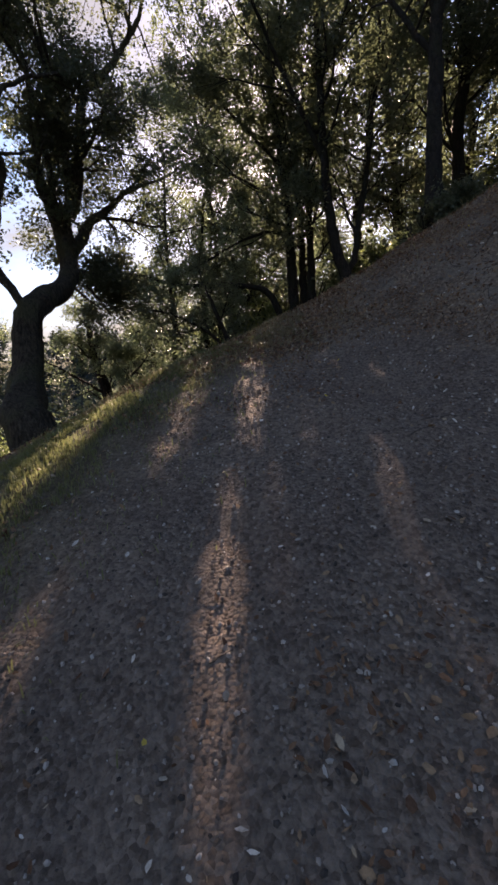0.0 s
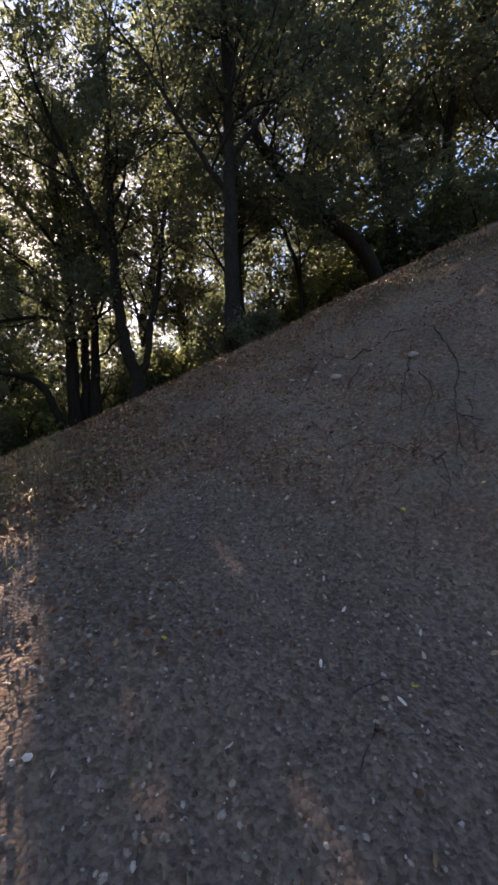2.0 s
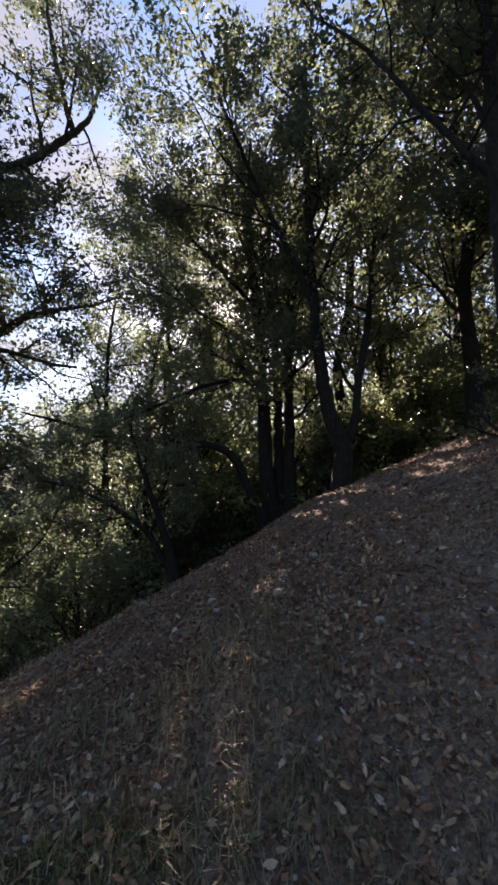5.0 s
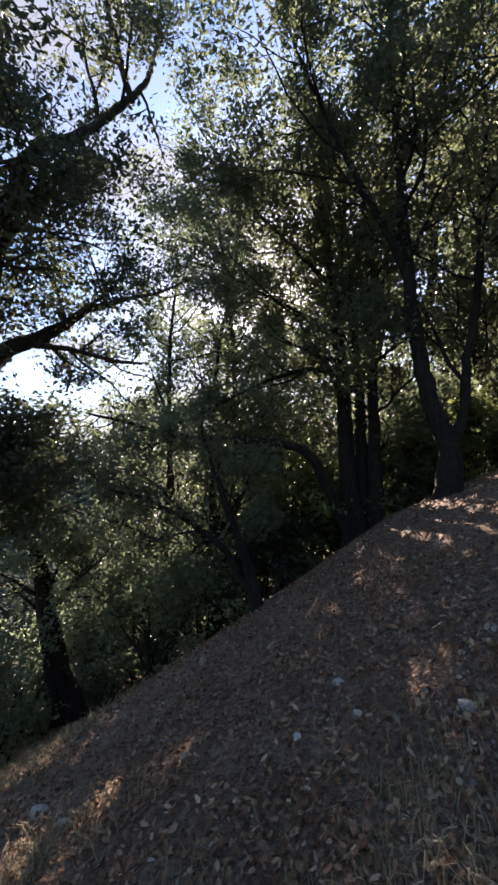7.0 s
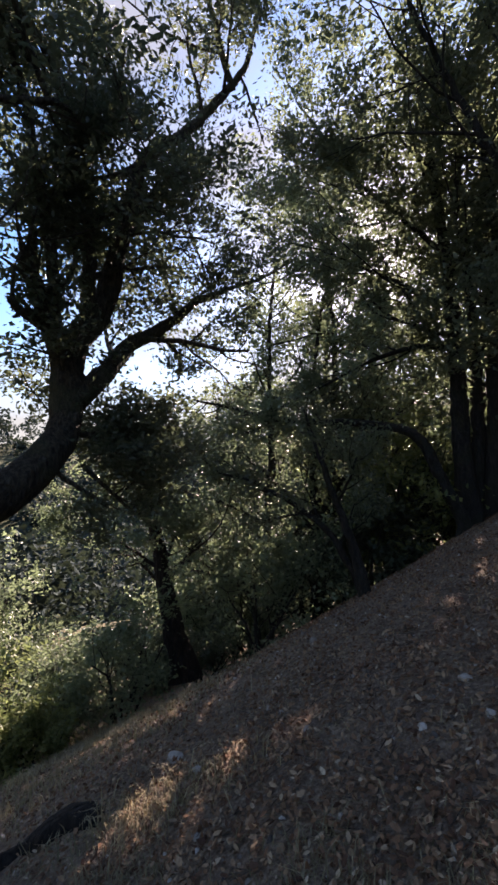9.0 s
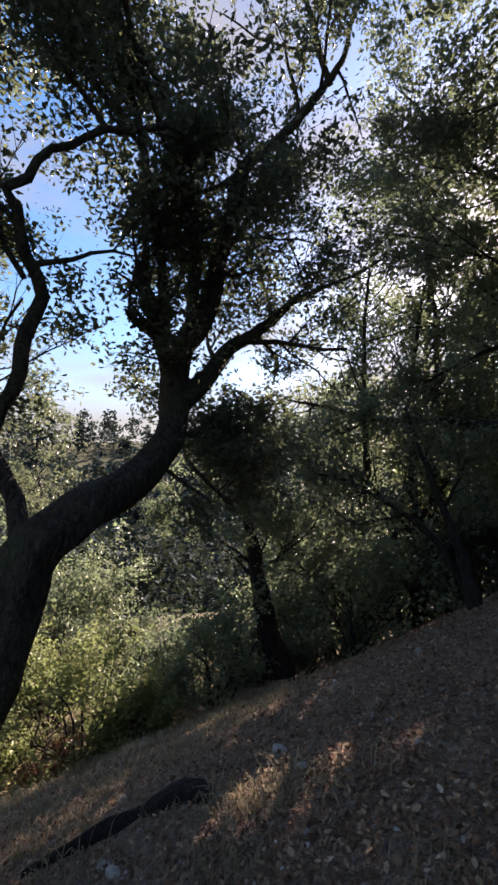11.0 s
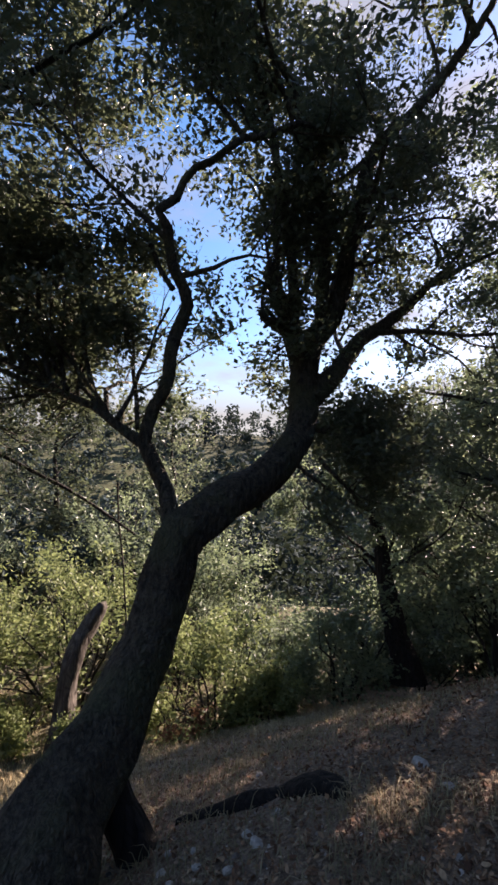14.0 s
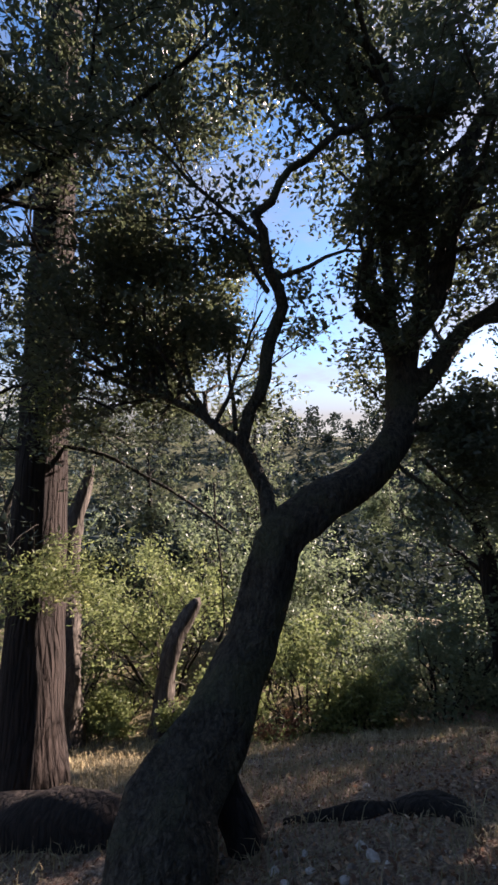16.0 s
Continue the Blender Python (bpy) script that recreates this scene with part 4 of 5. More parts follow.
for k, (x, y, h, w) in enumerate(((0.3, 17.5, 3.2, 1.8), (-1.6, 18.5, 3.8, 2.0), (3.2, 17.2, 2.4, 1.6), (5.0, 15.6, 2.2, 1.5), (-0.4, 15.6, 2.4, 1.4), (2.2, 20.0, 4.0, 2.2), (6.8, 14.6, 2.0, 1.4), (-3.4, 20.5, 4.2, 2.2), (7.6, 15.4, 3.0, 1.8), (9.6, 14.8, 3.2, 1.8), (11.4, 15.2, 3.4, 1.8), (13.6, 14.2, 3.4, 1.8), (15.4, 12.4, 3.2, 1.8), (13.0, 11.6, 2.6, 1.6), (14.8, 10.2, 2.8, 1.6), (16.6, 9.4, 2.8, 1.6), (-1.2, 16.6, 3.6, 1.9), (-2.6, 18.2, 4.6, 2.2), (0.5, 16.4, 3.6, 1.8), (1.0, 18.6, 4.4, 2.2), (4.2, 19.0, 3.4, 2.0))):
    shrub("undergrowth", UNDER, x, y, h, w, (MAT_YELLOW_LEAF, MAT_MID_LEAF, MAT_LIGHT_LEAF)[k % 3], 180 + k, 0.12, 10, group="undergrowth")

# thicket of the valley floor: the same shrubs again, larger and smaller
SHRUBS = [o for o in scene.objects if o.parent is None and o.name.startswith(("pale_shrub", "dull_shrub"))]
rng = np.random.default_rng(88)
k = 0
for _ in range(400):
    a, r = rng.uniform(1.45, 3.25), rng.uniform(13, 36)
    x, y = -1 + r * math.cos(a), 5 + r * math.sin(a)
    if y < 8.5 or x > -3.5 - 0.05 * y or (x > -11 and y < 17) or noise.noise((x * 0.25, y * 0.25, 3.0)) < 0.02 or k >= 34 or 26 < math.degrees(math.atan2(-0.5 - x, y - 4.9)) < 47:
        continue
    s = rng.uniform(0.8, 1.25) * (1.0 + 0.03 * max(r - 14, 0))
    copy_thing(SHRUBS[k % len(SHRUBS)], Matrix.Translation(ground_at(x, y, 0.1)) @ Matrix.Rotation(rng.uniform(0, 6.28), 4, "Z") @ Matrix.Diagonal((s, s, s, 1)))
    k += 1

for k, (x, y) in enumerate(((-10.4, 14.4), (-7.6, 14.2), (-6.0, 15.4), (-4.4, 14.6), (-3.4, 15.6), (-14.6, 15.0))):
    s = rng.uniform(0.45, 0.65)
    copy_thing(SHRUBS[(k * 3) % len(SHRUBS)], Matrix.Translation(ground_at(x, y, 0.1)) @ Matrix.Rotation(rng.uniform(0, 6.28), 4, "Z") @ Matrix.Diagonal((s, s, s, 1)))

# leafy brush behind the clump of three and above the bank
BRUSH = [o for o in scene.objects if o.parent is None and o.name.startswith("undergrowth")]
for k, (x, y, s) in enumerate(((1.6, 17.0, 1.2), (2.8, 18.4, 1.35), (3.8, 16.8, 1.1), (5.4, 17.6, 1.3), (0.2, 19.4, 1.4), (4.6, 20.2, 1.5), (10.4, 14.2, 1.1), (11.8, 13.4, 1.1), (13.4, 12.6, 1.1), (9.0, 15.6, 1.2), (14.6, 11.4, 1.1), (7.4, 16.8, 1.2))):
    copy_thing(BRUSH[(k * 5 + 1) % len(BRUSH)], Matrix.Translation(ground_at(x, y, 0.1)) @ Matrix.Rotation(rng.uniform(0, 6.28), 4, "Z") @ Matrix.Diagonal((s, s, s, 1)))

# ---- conifers and snags of the bench ----


def conifer(name, label, line, seed, first, last, reach, size=0.05, per=30, droop=-0.18, step=0.3):
    """A straight trunk with drooping sprays of needles from a height to its top."""
    rng = np.random.default_rng(seed)
    pts, radii = line
    p, r = smooth_line(pts, radii, 0.35)
    ob = thing(name, pts[0], label, "tree")
    w = Wood()
    w.tube(p, r, 18, 0.13)
    part("trunk", w.mesh("trunk", MAT_REDWOOD), ob)
    fine, tips = Wood(), []
    top, base = p[-1][2], p[0][2]
    z = base + first
    while z < base + last:
        i = int(np.searchsorted(p[:, 2], z).clip(1, len(p) - 1))
        a = rng.uniform(0, 6.283)
        ln = reach * rng.uniform(0.6, 1.1) * (1 - 0.6 * (z - base) / (top - base))
        sprout(rng, fine, tips, p[i], (math.cos(a), math.sin(a), rng.uniform(-0.1, 0.25)), ln, 0.03, 2, droop * 0.5, 0.22, 5)
        z += step * rng.uniform(0.5, 1.5)
    part("twig_work", fine.mesh("twig_work", MAT_BARK), ob, kind="stuff")
    me = leaf_mesh("crown", rng, tips, per, 0.09, size, MAT_NEEDLE, 0.22, 0.1)
    part("crown", me, ob)
    return ob


gz = float(land(-6.95, 5.72)[0])
redwood = conifer("redwood", "tall straight conifer with deeply furrowed reddish bark", ([(-6.93, 5.71, gz - 0.3), (-6.98, 5.71, gz + 0.4), (-7.1, 5.70, 0.9), (-7.25, 5.68, 3.2), (-7.3, 5.66, 5.8), (-7.35, 5.6, 11.0), (-7.4, 5.6, 19.0)], [0.55, 0.45, 0.40, 0.35, 0.32, 0.26, 0.06]), 201, 5.2, 19, 3.0, 0.10, 9, step=0.28)
for pts, r0 in (([(-7.1, 5.8, 4.12), (-6.78, 6.38, 4.0), (-6.33, 6.82, 3.72), (-5.93, 7.25, 3.42), (-5.38, 7.75, 2.95)], 0.035), ([(-7.2, 5.4, 4.05), (-7.5, 4.9, 4.0), (-7.9, 4.3, 3.8)], 0.03)):
    w_ = Wood()
    p_, r_ = smooth_line(pts, list(np.linspace(r0, 0.015, len(pts))), 0.12)
    w_.tube(p_, r_, 7, 0.1)
    part("dead_branch", w_.mesh("dead_branch", MAT_BARK), redwood, "bare drooping branch")
rng = np.random.default_rng(9)
w_, tips_ = Wood(), []
for z, a in ((2.7, -0.3), (2.9, 0.5), (2.6, 0.1), (5.1, -0.2), (3.0, -0.9), (4.9, 0.4)):
    sprout(rng, w_, tips_, (-7.0, 5.75, z), (math.cos(a), math.sin(a), 0.05), 1.0, 0.012, 2, -0.05, 0.3, 4)
part("twig_work", w_.mesh("twig_work", MAT_BARK), redwood, kind="stuff")
part("crown", leaf_mesh("crown", rng, tips_, 16, 0.07, 0.075, MAT_YELLOW_LEAF, 0.3, 0.1), redwood, "low bright green sprays")

w_ = Wood()
p_, r_ = smooth_line([(-5.62, 7.6, 3.62), (-5.58, 7.62, 3.1), (-5.5, 7.66, 2.6), (-5.46, 7.68, 2.2), (-5.42, 7.7, 1.75), (-5.5, 7.66, 1.55)], [0.014, 0.013, 0.012, 0.012, 0.014, 0.03], 0.1)
w_.tube(p_, r_, 6, 0.2)
part("hanging_vine", w_.mesh("hanging_vine", MAT_BARK), redwood, "thin dead vine hanging from the branch")

SNAG = [(-4.40, 13.70, -0.5), (-4.5, 13.72, -0.1), (-4.72, 13.75, 0.4), (-4.9, 13.88, 1.0), (-5.1, 13.95, 1.8), (-5.31, 14.03, 2.66), (-5.44, 14.02, 3.6)]


def snag(name, label, pts, radii, mat, twigs=0, seed=0):
    rng = np.random.default_rng(seed)
    ob = thing(name, pts[0], label, "dead trunk")
    p, r = smooth_line(pts, radii, 0.12)
    w = Wood()
    w.tube(p, r, 16, 0.42)
    part("trunk", w.mesh("trunk", mat), ob)
    for k in range(twigs):
        i = int(len(p) * rng.uniform(0.35, 0.95))
        a = rng.uniform(0, 6.283)
        w = Wood()
        sprout(rng, w, [], p[i], (math.cos(a), math.sin(a), 0.3), 0.8, 0.02, 1, 0.0, 0.4, 3)
        part("branch", w.mesh("branch", mat), ob)
    return ob


tree("pale_leaved_tree", "small tree with a dark reddish trunk and pale leaves", "tree", [(SNAG, [0.36, 0.28, 0.23, 0.21, 0.18, 0.15, 0.09])], [taper([(-4.95, 13.9, 1.5), (-4.3, 13.6, 2.1), (-3.7, 13.3, 2.5)], 0.05, 0.02), taper([(-5.0, 13.9, 1.7), (-5.7, 13.6, 2.3), (-6.3, 13.2, 2.8)], 0.05, 0.02)],
      48, MAT_LIGHT_LEAF, per=20, spread=0.12, size=0.08, bark=MAT_REDWOOD, length=1.2, every=0.3, bare=0.46)
snag("leaning_snag", "short leaning grey dead trunk on the bench", [(-8.85, 8.3, -1.9), (-9.0, 8.56, -0.15), (-9.03, 8.87, 0.53), (-8.93, 9.14, 0.99)], [0.24, 0.20, 0.17, 0.10], MAT_DEADWOOD, 2, 4)
snag("pale_snag", "broken pale trunk beside the tall conifer", [(-9.6, 6.80, -2.1), (-9.95, 6.73, 0.14), (-10.28, 6.76, 1.18), (-10.45, 6.82, 2.58), (-10.40, 7.02, 3.46), (-10.3, 7.1, 3.9)], [0.34, 0.24, 0.20, 0.18, 0.13, 0.06], MAT_DEADWOOD, 3, 5)
snag("fallen_log", "rotten dark log half sunk in the leaf litter", [(-3.36, 7.05, 0.94), (-3.1, 7.22, 1.07), (-2.9, 7.38, 1.16), (-2.74, 7.58, 1.19), (-2.54, 7.62, 1.33), (-2.36, 7.7, 1.40), (-2.2, 7.66, 1.42), (-2.06, 7.6, 1.38)], [0.03, 0.055, 0.08, 0.06, 0.085, 0.11, 0.10, 0.06], MAT_CHAR, 0, 6)
snag("thick_log", "thick charred log lying beside the oak", [(-6.6, 4.6, -0.65), (-6.2, 4.95, -0.35), (-5.9, 5.2, -0.1), (-5.5, 5.5, 0.12), (-5.2, 5.75, 0.26), (-4.85, 5.95, 0.38), (-4.5, 6.12, 0.48)], [0.27, 0.32, 0.34, 0.33, 0.34, 0.33, 0.28], MAT_CHAR, 0, 7)

# ---- far woods ----


def far_woods():
    rng = np.random.default_rng(77)
    cs, n = [], 1600
    a = rng.uniform(0, 6.283, n)
    r = 30 + 130 * rng.random(n) ** 0.8
    x, y = -1 + r * np.cos(a), 5 + r * np.sin(a)
    z = height(x, y)
    for k in range(n):
        h = rng.uniform(5, 11)
        m = 36
        t = rng.random(m) ** 0.7
        cone = (1.05 - t) if k % 2 else np.sqrt(np.clip(1 - (2 * t - 0.9) ** 2, 0.05, 1))
        rad = h * 0.27 * cone * np.sqrt(rng.random(m))
        b = rng.uniform(0, 6.283, m)
        cs.append(np.stack([x[k] + rad * np.cos(b), y[k] + rad * np.sin(b), z[k] + t * h], -1))
    return np.concatenate(cs)


tagged(new("far_woods", leaf_mesh("far_woods", np.random.default_rng(78), far_woods(), 3, 0.6, 1.0, MAT_HAZED, 0.8)), "wooded slopes across the valley, haze put into the leaf colour", "woods", kind="stuff")



def valley_woods():
    rng = np.random.default_rng(79)
    cs = []
    for k in range(300):
        a, r = rng.uniform(1.5, 3.7), rng.uniform(19, 36)
        x, y, h = -1 + r * math.cos(a), 5 + r * math.sin(a), rng.uniform(2.5, 4.5) + 0.12 * (r - 19)
        m = 60
        t = rng.random(m) ** 0.8
        q = rng.uniform(0, 6.283, m)
        rad = h * 0.36 * np.sqrt(np.clip(1 - (1.7 * t - 0.8) ** 2, 0.05, 1)) * np.sqrt(rng.random(m))
        cs.append(np.stack([x + rad * np.cos(q), y + rad * np.sin(q), float(height(x, y)) + t * h], -1))
    return np.concatenate(cs)


# valley brush takes the same leaf colour, blued for haze
tagged(new("valley_woods", leaf_mesh("valley_woods", np.random.default_rng(80), valley_woods(), 2, 0.2, 0.42, MAT_HAZED, 0.7)), "dark green brush down in the valley, bluish haze put into the leaf colour", "woods", kind="stuff")

# ---- ground cover ----


def clumped(x, y, scale, cut, seed):
    return np.array([noise.noise((a * scale, b * scale, seed)) for a, b in zip(x, y)]) > cut


def spots(rng, n, box, keep):
    """Places within a box where keep(x, y) allows them."""
    x, y = rng.uniform(box[0], box[1], n * 3), rng.uniform(box[2], box[3], n * 3)
    ok = rng.random(n * 3) < keep(x, y)
    return x[ok][:n], y[ok][:n]


def normals(x, y):
    e = 0.05
    nx, ny = -(height(x + e, y) - height(x - e, y)) / (2 * e), -(height(x, y + e) - height(x, y - e)) / (2 * e)
    v = np.stack([nx, ny, np.ones_like(nx)], -1)
    return v / np.linalg.norm(v, axis=1)[:, None]


def frames(rng, nrm):
    a = np.cross(nrm, rng.normal(0, 1, nrm.shape))
    a /= np.linalg.norm(a, axis=1)[:, None]
    return a, np.cross(nrm, a)


def stones_mesh(name, rng, x, y, size, mat, proud=0.35):
    """Small uneven stones bedded in the ground."""
    n = len(x)
    c = np.stack([x, y, land(x, y)], -1)
    nrm = normals(x, y)
    a, b = frames(rng, nrm)
    s = size[:, None]
    k = 5
    ang = np.arange(k) / k * 2 * np.pi
    ring, top = [], []
    for q in ang:
        rr = rng.uniform(0.75, 1.2, (n, 1)) * s
        ring.append(c + a * np.cos(q) * rr + b * np.sin(q) * rr * 0.72 + nrm * s * rng.uniform(-0.15, 0.05, (n, 1)))
    for q in ang:
        rr = rng.uniform(0.45, 0.75, (n, 1)) * s
        top.append(c + a * np.cos(q + 0.2) * rr + b * np.sin(q + 0.2) * rr * 0.72 + nrm * s * rng.uniform(proud, proud + 0.35, (n, 1)))
    v = np.stack(ring + top + [c + nrm * s * (proud + 0.4)], 1).reshape(-1, 3)
    f = []
    for q in range(k):
        q2 = (q + 1) % k
        f += [[q, q2, k + q2], [q, k + q2, k + q], [k + q, k + q2, 2 * k]]
    f = (np.arange(n)[:, None, None] * (2 * k + 1) + np.array(f)[None]).reshape(-1, 3)
    return mesh_from(name, v, f, mat, True)


def litter_mesh(name, rng, x, y, size, mat, lift=0.012):
    """Fallen leaves: curled blades lying on the ground."""
    n = len(x)
    nrm = normals(x, y) + rng.normal(0, 0.6, (n, 3))
    nrm /= np.linalg.norm(nrm, axis=1)[:, None]
    c = np.stack([x, y, land(x, y) + lift * rng.uniform(0.3, 1.6, n)], -1)
    a, b = frames(rng, nrm)
    s, w = size[:, None], size[:, None] * rng.uniform(0.32, 0.6, (n, 1))
    curl = rng.uniform(-0.15, 0.5, (n, 1)) * s
    rim = []
    for p, q in ((-0.5, 0.0), (-0.22, 0.42), (0.2, 0.46), (0.5, 0.0), (0.2, -0.46), (-0.22, -0.42)):
        along = p + rng.uniform(-0.08, 0.08, (n, 1))
        rim.append(c + a * s * along + b * w * q * rng.uniform(0.7, 1.3, (n, 1)) + nrm * curl * (abs(p) * 0.9 + abs(q) * 0.5) * rng.uniform(0.6, 1.3, (n, 1)))
    v = np.stack(rim, 1).reshape(-1, 3)
    f = np.array([[0, 1, 5], [1, 2, 4], [1, 4, 5], [2, 3, 4]])
    f = (np.arange(n)[:, None, None] * 6 + f[None]).reshape(-1, 3)
    return mesh_from(name, v, f, mat)


def grass_mesh(name, rng, x, y, tall, mat, wide=0.006, bend=0.5):
    """Blades of grass, each of two joints, bent by their own weight."""
    n = len(x)
    c = np.stack([x, y, land(x, y) - 0.005], -1)
    a = rng.uniform(0, 6.283, n)
    d = np.stack([np.cos(a), np.sin(a), np.zeros(n)], -1)
    side = np.stack([-np.sin(a), np.cos(a), np.zeros(n)], -1) * wide
    up = np.array([0, 0, 1.0])
    t = tall[:, None]
    k = (rng.random(n) * bend)[:, None]
    p1 = c + up * t * 0.55 + d * t * k * 0.35
    p2 = c + up * t * (1 - 0.45 * k) + d * t * k
    v = np.stack([c - side, c + side, p1 + side * 0.8, p1 - side * 0.8, p2], 1).reshape(-1, 3)
    f = np.array([[0, 1, 2], [0, 2, 3], [3, 2, 4]])
    f = (np.arange(n)[:, None, None] * 5 + f[None]).reshape(-1, 3)
    return mesh_from(name, v, f, mat)


rng = np.random.default_rng(300)
x, y = spots(rng, 18000, (-2.8, 3.4, -1.6, 6.5), lambda x, y: cover(x, y)[0] * np.where(y < 3.5, 1, 0.6) + 0.05)
tagged(new("gravel", stones_mesh("gravel", rng, x, y, np.minimum(rng.gamma(2.0, 0.0029, len(x)) + 0.003, 0.015), MAT_STONE)), "loose grey-brown gravel on the trail", "gravel", kind="stuff")
x, y = spots(rng, 6000, (-6, 6, 5, 13), lambda x, y: np.where(cover(x, y)[2] > 0.3, 0.1, 0.5))
tagged(new("slope_stones", stones_mesh("slope_stones", rng, x, y, rng.gamma(1.8, 0.005, len(x)) + 0.004, MAT_STONE)), "small pale stones scattered over the slope", "stones", kind="stuff")

x, y = spots(rng, 46000, (-6, 6, 4.6, 15), lambda x, y: np.clip(1.1 - cover(x, y)[0] - np.where(clumped(x, y, 0.9, 0.0, 3.0), 0.45, 0.9) * cover(x, y)[1], 0.05, 1) * np.exp(-((np.hypot(x + 0.3, y - 6.5) / 6.5) ** 2)))
tagged(new("slope_leaf_litter", litter_mesh("slope_leaf_litter", rng, x, y, rng.uniform(0.018, 0.055, len(x)), MAT_LITTER)), "brown dry leaves covering the slope", "leaf litter", kind="stuff")
x, y = spots(rng, 22000, (0.6, 8.5, 4.0, 11), lambda x, y: np.where(clumped(x * 0.6 - y * 0.8, x * 1.6 + y * 1.2, 0.8, 0.12, 5.0), 1, 0.06) * np.clip(1 - cover(x, y)[0], 0, 1))
tagged(new("bank_leaf_litter", litter_mesh("bank_leaf_litter", rng, x, y, rng.uniform(0.012, 0.04, len(x)), MAT_LITTER)), "patches of small brown leaves caught on the cut bank", "leaf litter", kind="stuff")
x, y = spots(rng, 7000, (-2.8, 4.5, -1.6, 6.0), lambda x, y: 0.12 + 0.8 * clumped(x, y, 0.9, 0.22, 4.0))
tagged(new("trail_leaves", litter_mesh("trail_leaves", rng, x, y, np.minimum(rng.gamma(3.0, 0.008, len(x)) + 0.01, 0.05), MAT_LITTER)), "scattered dry leaves on the gravel trail", "leaf litter", kind="stuff")

x, y = spots(rng, 420, (-2.4, 3.6, -1.2, 6.4), lambda x, y: np.where(clumped(x, y, 0.7, 0.0, 11.0), 0.9, 0.3))
tagged(new("pale_fallen_leaves", litter_mesh("pale_fallen_leaves", rng, x, y, rng.uniform(0.025, 0.055, len(x)), MAT_PALE_LITTER, 0.016)), "pale grey and tan fallen leaves, a few yellow, on the trail", "leaf litter", kind="stuff")
x, y = spots(rng, 9000, (-2.6, 1.8, 4.6, 9.5), lambda x, y: np.exp(-(np.hypot(x + 0.2, y - 6.6) / 1.9) ** 2) * np.where(clumped(x, y, 1.1, -0.1, 14.0), 1, 0.3) * np.clip(1 - cover(x, y)[0], 0, 1))
tagged(new("curled_leaves", litter_mesh("curled_leaves", rng, x, y, np.minimum(rng.gamma(3.0, 0.009, len(x)) + 0.012, 0.055), MAT_LITTER, 0.03)), "large curled brown oak leaves heaped on the slope", "leaf litter", kind="stuff")
x, y = spots(rng, 4500, (-1.9, 0.9, 4.2, 7.2), lambda x, y: np.where(clumped(x, y, 1.3, 0.02, 12.0), 1, 0.06) * np.clip(1 - cover(x, y)[0], 0, 1))
tagged(new("slope_green_grass", grass_mesh("slope_green_grass", rng, x, y, rng.uniform(0.04, 0.14, len(x)), MAT_DULL_GRASS, 0.003, 1.6)), "thin dull green and straw grass among the dead leaves", "grass", kind="stuff")
x, y = spots(rng, 11000, (-6.5, -1.2, 6.0, 11.5), lambda x, y: np.where(clumped(x, y, 0.7, -0.05, 13.0), 1, 0.2) * np.clip((-1.4 - x) / 2, 0.05, 1))
tagged(new("hillside_straw", grass_mesh("hillside_straw", rng, x, y, rng.gamma(2.4, 0.025, len(x)) + 0.02, MAT_DULL_GRASS, 0.004, 1.6)), "short bleached grass on the shaded hillside", "grass", kind="stuff")
x, y = spots(rng, 38000, (-4.2, 1.0, 0.5, 6.4), lambda x, y: cover(x, y)[2] * np.where(clumped(x, y, 1.6, -0.15, 2.0), 1, 0.15))
tagged(new("verge_grass", grass_mesh("verge_grass", rng, x, y, rng.uniform(0.025, 0.095, len(x)), MAT_GRASS, 0.0035, 1.3)), "short green and straw grass on the trail's outer edge", "grass", kind="stuff")
x, y = spots(rng, 8000, (-4.5, 1.8, 4.9, 10), lambda x, y: np.where(np.hypot(x, y - 5.8) < 1.5, 1, 0.18) * np.where(clumped(x, y, 0.8, 0.05, 9.0), 0.9, 0.12) * np.clip(1 - cover(x, y)[0], 0, 1))
tagged(new("slope_dry_grass", grass_mesh("slope_dry_grass", rng, x, y, rng.gamma(2.2, 0.02, len(x)) + 0.015, MAT_STRAW, 0.0022, 2.2)), "thin dry straw-coloured grass on the slope", "grass", kind="stuff")
x, y = spots(rng, 24000, (-13, -4.4, 4, 13), lambda x, y: np.where(clumped(x, y, 0.5, -0.1, 6.0), 1, 0.35))
tagged(new("bench_grass", grass_mesh("bench_grass", rng, x, y, rng.uniform(0.05, 0.18, len(x)), MAT_STRAW, 0.004, 1.3)), "dry grass on the sunlit bench below", "grass", kind="stuff")
for k, (gx, gy, n) in enumerate(((-1.92, 7.55, 260), (-1.7, 7.6, 200), (-1.3, 7.8, 120), (-1.5, 7.68, 160))):
    x, y = rng.normal(gx, 0.16, n), rng.normal(gy, 0.12, n)
    tagged(new("dry_tuft", grass_mesh("dry_tuft", rng, x, y, rng.gamma(2.5, 0.03, n) + 0.02, MAT_STRAW, 0.0028, 1.7)), "sunlit tuft of golden dry grass on the slope", "grass", "dry tufts", "stuff")



